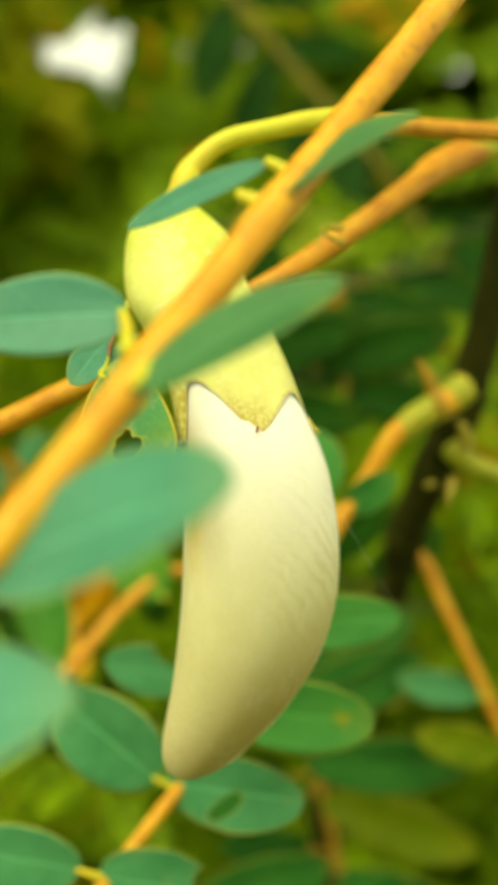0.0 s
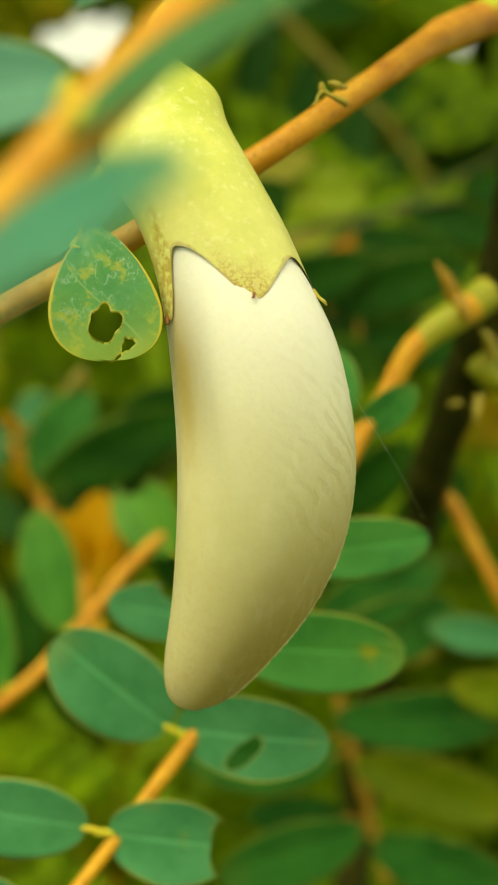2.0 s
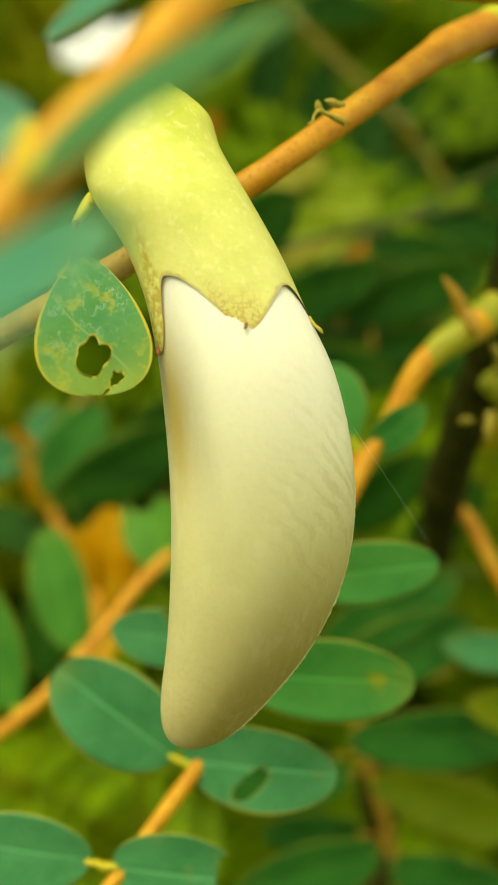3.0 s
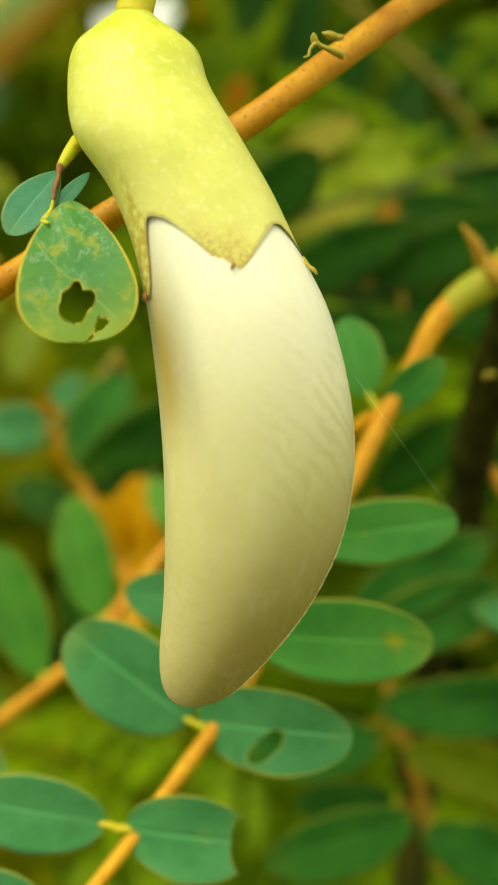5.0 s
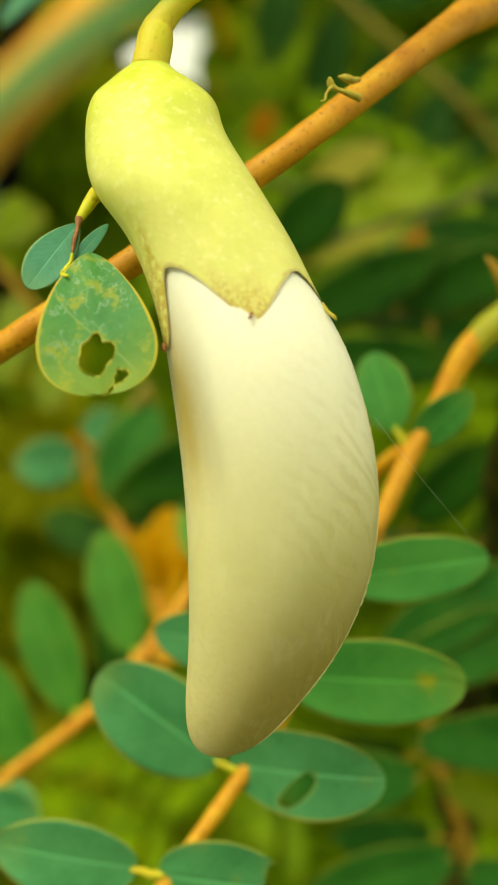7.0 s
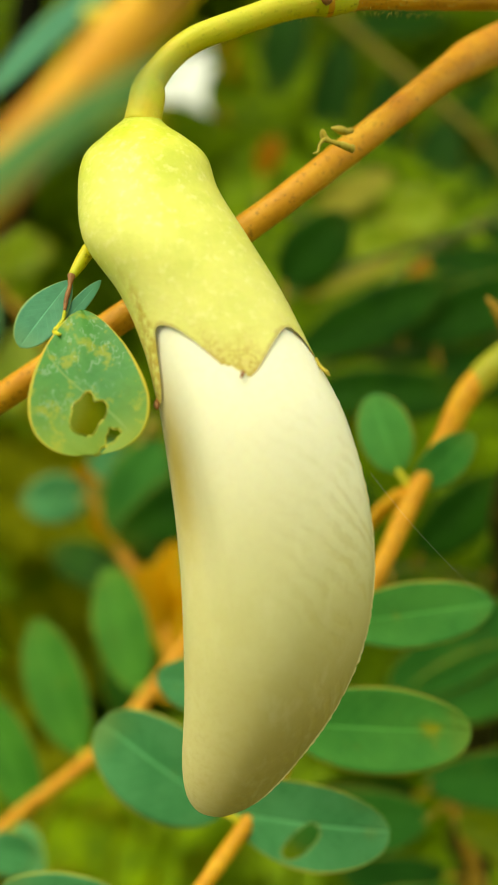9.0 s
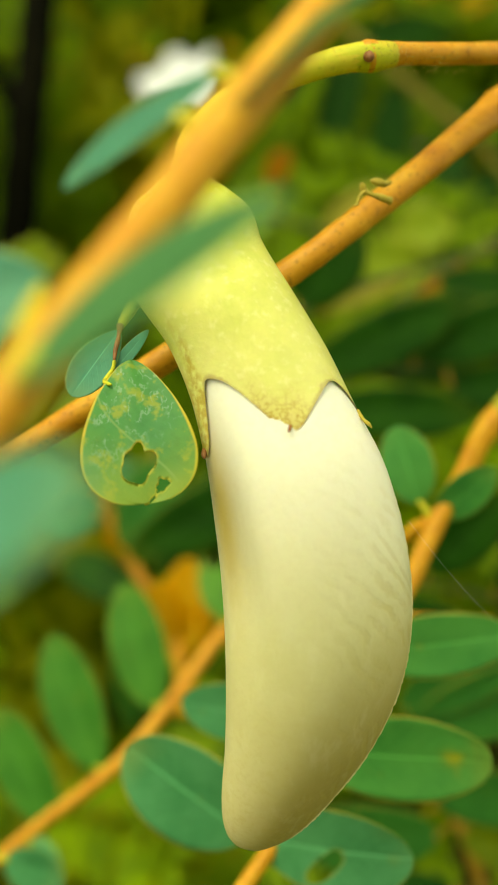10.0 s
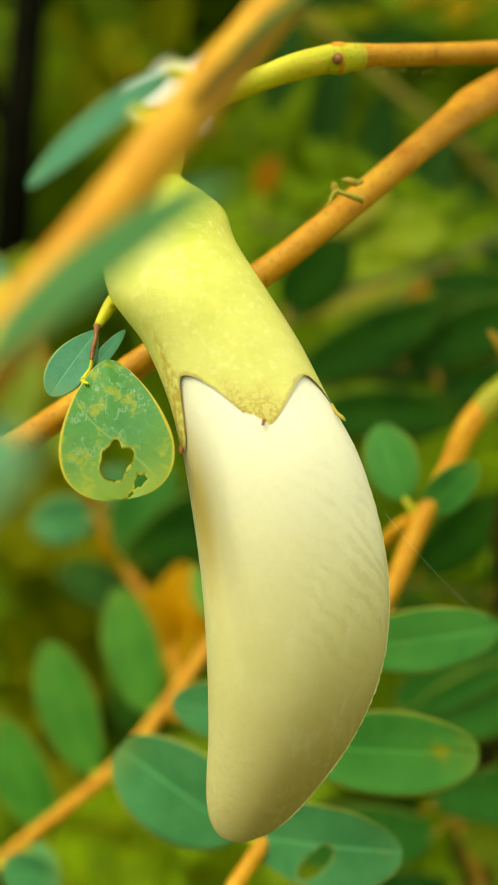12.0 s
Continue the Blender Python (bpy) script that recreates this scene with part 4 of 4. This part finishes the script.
def leaf_mass(name, label, count, place, size, material, seed, pairs=7, clear=0.5):
    """Foliage that nobody could count: many small compound leaves in one mesh."""
    rng = random.Random(seed)
    verts, faces = [], []
    for _ in range(count):
        c = place(rng)
        if c is None:
            continue
        c = Vector(c)
        d = Vector((rng.uniform(-1, 1), rng.uniform(-0.6, 0.6), rng.uniform(-0.9, 0.5))).normalized()
        face = Vector((rng.uniform(-0.6, 0.6), -1, rng.uniform(0.0, 1.2))).normalized()
        side = d.cross(face).normalized()
        up = side.cross(d)
        big = size * rng.uniform(0.6, 1.4)
        for k in range(pairs):
            root = c + d * (k - pairs / 2) * big * 0.42 + Vector((0, 0, -0.02 * big * (k - 3) ** 2))
            for sign in (1, -1):
                if clear and any(in_gap(root + (d * 0.45 + side * sign * 0.9) * (big * q), clear) for q in (0, 0.35, 0.7, 1.0)):
                    continue
                way = (d * 0.45 + side * sign * 0.9 + up * rng.uniform(-0.3, 0.3)).normalized()
                wide = up.cross(way).normalized() * big * 0.18 * rng.uniform(0.8, 1.2)
                rise = up * big * 0.03
                n = len(verts)
                for s, v in ((0.02, 0), (0.22, 0.8), (0.55, 1.0), (0.85, 0.7), (1.0, 0)):
                    verts.append(root + way * big * s + wide * v + rise * abs(v))
                    if v:
                        verts.append(root + way * big * s - wide * v + rise * abs(v))
                # n root, then left/right pairs, then the tip
                faces += [(n, n + 2, n + 1), (n + 1, n + 2, n + 4, n + 3), (n + 3, n + 4, n + 6, n + 5), (n + 5, n + 6, n + 7)]
    me = bpy.data.meshes.new(name)
    me.from_pydata([tuple(v) for v in verts], [], faces)
    uv = me.uv_layers.new(name="UVMap")
    across = {0: 0.5, 1: 0.9, 2: 0.1, 3: 0.9, 4: 0.1, 5: 0.9, 6: 0.1, 7: 0.5}
    along = {0: 0.0, 1: 0.2, 2: 0.2, 3: 0.55, 4: 0.55, 5: 0.85, 6: 0.85, 7: 1.0}
    data = np.empty(len(me.loops) * 2, dtype=np.float32)
    index = np.empty(len(me.loops), dtype=np.int32)
    me.loops.foreach_get("vertex_index", index)
    data[0::2] = [along[i % 8] for i in index]
    data[1::2] = [across[i % 8] for i in index]
    uv.data.foreach_set("uv", data)
    me.materials.append(material)
    return tagged(new(name, me), label, "foliage", kind="stuff")


def clumps(centres, spread, seed):
    """Places gathered in loose clumps, so that the mass has an uneven outline and shaded hollows."""
    def place(rng):
        c = centres[rng.randrange(len(centres))]
        return [a + rng.gauss(0, b) for a, b in zip(c, spread)]
    return place


def scatter(count, x, y, z, seed):
    rng = random.Random(seed)
    return [(rng.uniform(*x), rng.uniform(*y), rng.uniform(*z)) for _ in range(count)]


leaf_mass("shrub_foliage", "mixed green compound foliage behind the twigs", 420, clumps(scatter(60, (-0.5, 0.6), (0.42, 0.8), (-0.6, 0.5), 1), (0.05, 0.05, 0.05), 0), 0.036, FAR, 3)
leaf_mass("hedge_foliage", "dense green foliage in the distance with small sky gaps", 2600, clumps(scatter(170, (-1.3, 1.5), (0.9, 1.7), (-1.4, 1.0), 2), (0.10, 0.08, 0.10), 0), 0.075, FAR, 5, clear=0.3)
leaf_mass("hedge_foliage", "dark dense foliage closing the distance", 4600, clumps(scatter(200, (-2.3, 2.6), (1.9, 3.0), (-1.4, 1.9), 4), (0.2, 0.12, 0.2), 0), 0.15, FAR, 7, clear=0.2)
leaf_mass("dry_foliage", "yellowing dry foliage among the green", 30, clumps(scatter(14, (-0.5, 0.6), (0.45, 0.9), (-0.6, 0.35), 6), (0.03, 0.03, 0.03), 0), 0.03, FAR_DRY, 11)
# clumps added to brighten dull spots of the distance by their colour
leaf_mass("bright_foliage", "yellow-green foliage among the distant leaves, sunlight in its colour", 92, clumps([(-0.2781, 0.8528, 0.2670), (-0.2089, 0.8532, 0.2833), (-0.1642, 0.8529, 0.2222), (-0.2338, 0.9023, 0.1920), (-0.1408, 0.9040, 0.3317), (0.0771, 0.8046, 0.2996), (0.1555, 0.8035, 0.1306), (-0.1883, 0.6000, -0.3452), (-0.1389, 0.6500, -0.4253), (-0.2321, 0.6000, -0.2793), (-0.1660, 0.6000, -0.1222), (-0.2043, 0.6200, -0.0761), (-0.1673, 0.6000, -0.3925), (-0.0929, 0.7000, -0.4625)], (0.025, 0.03, 0.025), 0), 0.04, BRIGHT, 17, clear=0.3)
# crown added overhead, mostly out of view, to keep light off the background
leaf_mass("canopy_foliage", "leafy crown added overhead, mostly unseen, to shade the background", 1100, clumps(scatter(60, (-1.6, 1.8), (0.6, 2.8), (0.75, 1.9), 8), (0.16, 0.12, 0.10), 0), 0.11, FAR, 13, clear=0.3)
faded = thing("compound_leaf", "dull olive compound leaf far behind the eaten sprig", "leaf", "background leaves")
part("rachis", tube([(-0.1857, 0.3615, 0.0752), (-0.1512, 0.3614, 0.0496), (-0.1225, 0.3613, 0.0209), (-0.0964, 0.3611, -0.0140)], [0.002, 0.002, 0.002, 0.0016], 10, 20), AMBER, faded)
leaflet(faded, (-0.1454, 0.3614, 0.0468), (-0.1050, 0.3516, 0.0543), 0.02423, OLIVE, joint=(-0.1498, 0.3614, 0.0485), n=14, m=8)
leaflet(faded, (-0.1253, 0.3613, 0.0267), (-0.1191, 0.3517, 0.0654), 0.02019, LEMON, joint=(-0.1248, 0.3613, 0.0232), n=14, m=8)
leaflet(faded, (-0.1485, 0.3613, 0.0410), (-0.1435, 0.3510, 0.0004), 0.02423, SEA, joint=(-0.1489, 0.3614, 0.0468), n=14, m=8)
leaflet(faded, (-0.1226, 0.3612, 0.0151), (-0.1296, 0.3508, -0.0283), 0.02596, OLIVE, joint=(-0.1213, 0.3612, 0.0192), n=14, m=8)
leaflet(faded, (-0.0993, 0.3611, -0.0081), (-0.1065, 0.3508, -0.0427), 0.02019, OLIVE, joint=(-0.0988, 0.3611, -0.0110), n=14, m=8)
withered = thing("withered_leaf", "withered orange compound leaf on a rusty stalk behind the bud", "leaf")
part("rachis", tube([(-0.0685, 0.2300, -0.0423), (-0.0618, 0.2250, -0.0535), (-0.0540, 0.2200, -0.0677), (-0.0424, 0.2100, -0.0812), (-0.0338, 0.2000, -0.0930), (-0.0307, 0.1900, -0.1140)], [0.0016, 0.0020, 0.0022, 0.0022, 0.0020, 0.0018], 10, 36), RUST, withered)
leaflet(withered, (-0.0343, 0.2000, -0.1033), (-0.0281, 0.1900, -0.0621), 0.02000, RUSTY, joint=(-0.0338, 0.2040, -0.0984), n=14, m=8, facing=(-0.3, -0.8, 0.5))
leaflet(withered, (-0.0354, 0.2000, -0.0971), (-0.0399, 0.1900, -0.0700), 0.01300, RUSTY, joint=(-0.0346, 0.2040, -0.0938), n=14, m=8, facing=(-0.3, -0.8, 0.5))
leaflet(withered, (-0.0302, 0.2000, -0.0950), (-0.0206, 0.1900, -0.0779), 0.01500, RUSTY, joint=(-0.0331, 0.2040, -0.0942), n=14, m=8, facing=(-0.3, -0.8, 0.5))
leaflet(withered, (-0.0546, 0.2140, -0.0663), (-0.0570, 0.2060, -0.0543), 0.01200, RUSTY, joint=(-0.0537, 0.2180, -0.0672), n=14, m=8, facing=(-0.3, -0.8, 0.5))
leaflet(withered, (-0.0510, 0.2140, -0.0674), (-0.0451, 0.2060, -0.0595), 0.01000, RUSTY, joint=(-0.0533, 0.2180, -0.0683), n=14, m=8, facing=(-0.3, -0.8, 0.5))
leaflet(withered, (-0.0613, 0.2200, -0.0505), (-0.0650, 0.2120, -0.0387), 0.01100, RUSTY, joint=(-0.0616, 0.2240, -0.0533), n=14, m=8, facing=(-0.3, -0.8, 0.5))
leaflet(withered, (-0.0326, 0.1900, -0.1069), (-0.0267, 0.1840, -0.1140), 0.01200, RUSTY, joint=(-0.0314, 0.1940, -0.1084), n=14, m=8, facing=(-0.3, -0.8, 0.5))
drooping = thing("compound_leaf", "pale green and olive drooping leaflets on a speckled stalk", "leaf", "background leaves")
part("rachis", tube([(-0.0375, 0.2112, -0.0216), (-0.0496, 0.2110, -0.0380), (-0.0618, 0.2109, -0.0485), (-0.0782, 0.2108, -0.0570)], [0.0018, 0.0018, 0.0016, 0.0012], 10, 20), PALE_STEM, drooping)
leaflet(drooping, (-0.0618, 0.2109, -0.0485), (-0.0836, 0.2008, -0.0496), 0.01865, SEA, joint=(-0.0610, 0.2109, -0.0480), n=14, m=8)
leaflet(drooping, (-0.0466, 0.2111, -0.0349), (-0.0599, 0.2010, -0.0372), 0.01374, SEA, joint=(-0.0476, 0.2111, -0.0359), n=14, m=8)
leaflet(drooping, (-0.0355, 0.2112, -0.0276), (-0.0520, 0.2008, -0.0610), 0.02160, DEEP, joint=(-0.0383, 0.2112, -0.0240), n=14, m=8)
leaflet(drooping, (0.0010, 0.2020, -0.0354), (-0.0493, 0.1960, -0.0629), 0.02250, DARK, "broad dark leaflet", joint=(0.0046, 0.2060, -0.0364), n=14, m=8)

yellowing = thing("compound_leaf", "yellowing compound leaf with straw-coloured and rusty leaflets", "leaf", "background leaves")
part("rachis", tube([(0.0076, 0.2368, 0.0215), (0.0353, 0.2371, 0.0344), (0.0650, 0.2373, 0.0431), (0.1051, 0.2376, 0.0540)], [0.0012, 0.0012, 0.0012, 0.001], 10, 20), GREEN_STEM, yellowing)
leaflet(yellowing, (0.0617, 0.2822, 0.0343), (0.0824, 0.2824, 0.0460), 0.00638, DULL_RUST, "dull rusty leaflet", joint=(0.0506, 0.2371, 0.0323), n=14, m=8)
leaflet(yellowing, (0.0239, 0.2719, 0.0256), (0.0597, 0.2722, 0.0422), 0.00622, STRAW, joint=(0.0183, 0.2369, 0.0227), n=14, m=8)
leaflet(yellowing, (0.0767, 0.2723, 0.0350), (0.0928, 0.2724, 0.0420), 0.00766, STRAW, joint=(0.0671, 0.2373, 0.0392), n=14, m=8)
leaflet(yellowing, (0.0560, 0.2720, 0.0137), (0.0594, 0.2721, 0.0213), 0.00574, DULL_RUST, "dull rusty leaflet", joint=(0.0482, 0.2371, 0.0301), n=14, m=8)
sunlit = thing("compound_leaf", "yellow-green compound leaf far behind the twig, sunlight in its colour", "leaf", "background leaves")
part("rachis", tube([(-0.0055, 0.4224, 0.0874), (0.0402, 0.4224, 0.0735), (0.0801, 0.4225, 0.0560), (0.1394, 0.4227, 0.0486)], [0.002, 0.002, 0.002, 0.0016], 10, 20), GREEN_STEM, sunlit)
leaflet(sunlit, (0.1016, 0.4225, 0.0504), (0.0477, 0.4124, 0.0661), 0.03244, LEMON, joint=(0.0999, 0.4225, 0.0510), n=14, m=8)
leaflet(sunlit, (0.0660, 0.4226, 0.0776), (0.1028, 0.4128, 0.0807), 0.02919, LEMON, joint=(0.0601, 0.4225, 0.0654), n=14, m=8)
leaflet(sunlit, (0.0302, 0.4225, 0.0809), (0.0715, 0.4128, 0.1004), 0.01946, STRAW, joint=(0.0271, 0.4224, 0.0776), n=14, m=8)
leaflet(sunlit, (-0.0022, 0.4225, 0.1031), (0.0084, 0.4127, 0.1214), 0.01427, DULL_RUST, joint=(0.0010, 0.4224, 0.0858), n=14, m=8)
broad = thing("compound_leaf", "broad dark green leaflets in deep shade", "leaf", "background leaves")
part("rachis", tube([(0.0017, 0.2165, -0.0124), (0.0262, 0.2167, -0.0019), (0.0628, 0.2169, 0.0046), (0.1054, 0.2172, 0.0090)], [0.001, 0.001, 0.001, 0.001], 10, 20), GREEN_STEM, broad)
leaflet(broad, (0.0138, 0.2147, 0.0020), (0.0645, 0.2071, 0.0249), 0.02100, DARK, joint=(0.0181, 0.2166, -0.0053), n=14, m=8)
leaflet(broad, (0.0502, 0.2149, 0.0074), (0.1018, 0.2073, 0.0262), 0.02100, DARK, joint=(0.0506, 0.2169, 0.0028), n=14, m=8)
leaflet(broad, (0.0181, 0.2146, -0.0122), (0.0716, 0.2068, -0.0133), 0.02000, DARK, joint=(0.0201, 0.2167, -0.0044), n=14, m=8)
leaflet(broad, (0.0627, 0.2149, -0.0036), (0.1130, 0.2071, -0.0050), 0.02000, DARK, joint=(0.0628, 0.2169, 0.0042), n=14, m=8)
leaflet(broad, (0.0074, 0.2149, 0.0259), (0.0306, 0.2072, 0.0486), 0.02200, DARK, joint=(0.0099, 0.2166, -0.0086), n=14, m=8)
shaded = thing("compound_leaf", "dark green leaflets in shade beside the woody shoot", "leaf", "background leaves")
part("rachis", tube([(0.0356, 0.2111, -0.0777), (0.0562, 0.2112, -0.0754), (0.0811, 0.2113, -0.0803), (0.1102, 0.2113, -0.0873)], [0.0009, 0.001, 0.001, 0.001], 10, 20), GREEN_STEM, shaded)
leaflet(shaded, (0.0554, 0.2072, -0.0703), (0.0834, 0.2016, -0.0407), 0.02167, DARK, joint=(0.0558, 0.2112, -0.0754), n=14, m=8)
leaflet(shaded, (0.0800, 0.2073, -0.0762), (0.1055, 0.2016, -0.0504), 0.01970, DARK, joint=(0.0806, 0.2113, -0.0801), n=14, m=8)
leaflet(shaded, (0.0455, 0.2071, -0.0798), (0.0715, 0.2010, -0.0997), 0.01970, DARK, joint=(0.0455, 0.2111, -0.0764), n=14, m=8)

# ground and a far trunk
gm, gt, gb = nodes_of("leaf litter")
gt.links.new(ramp(gt, grain(gt, 9, 6), ((0.3, (0.03, 0.035, 0.012)), (0.55, (0.07, 0.09, 0.02)), (0.8, (0.16, 0.13, 0.05)))), gb.inputs["Base Color"])
gb.inputs["Roughness"].default_value = 0.95
bm = bmesh.new()
bmesh.ops.create_grid(bm, x_segments=60, y_segments=60, size=60)
for v in bm.verts:
    v.co.z = -1.5 + 0.08 * noise.noise(v.co * 0.4)
ground = tagged(new("ground", mesh_of("ground", bm, gm)), "grassy ground with leaf litter under the tree", "ground", kind="structure")
trunk = thing("tree_trunk", "dark tree trunk among the far foliage", "tree trunk")
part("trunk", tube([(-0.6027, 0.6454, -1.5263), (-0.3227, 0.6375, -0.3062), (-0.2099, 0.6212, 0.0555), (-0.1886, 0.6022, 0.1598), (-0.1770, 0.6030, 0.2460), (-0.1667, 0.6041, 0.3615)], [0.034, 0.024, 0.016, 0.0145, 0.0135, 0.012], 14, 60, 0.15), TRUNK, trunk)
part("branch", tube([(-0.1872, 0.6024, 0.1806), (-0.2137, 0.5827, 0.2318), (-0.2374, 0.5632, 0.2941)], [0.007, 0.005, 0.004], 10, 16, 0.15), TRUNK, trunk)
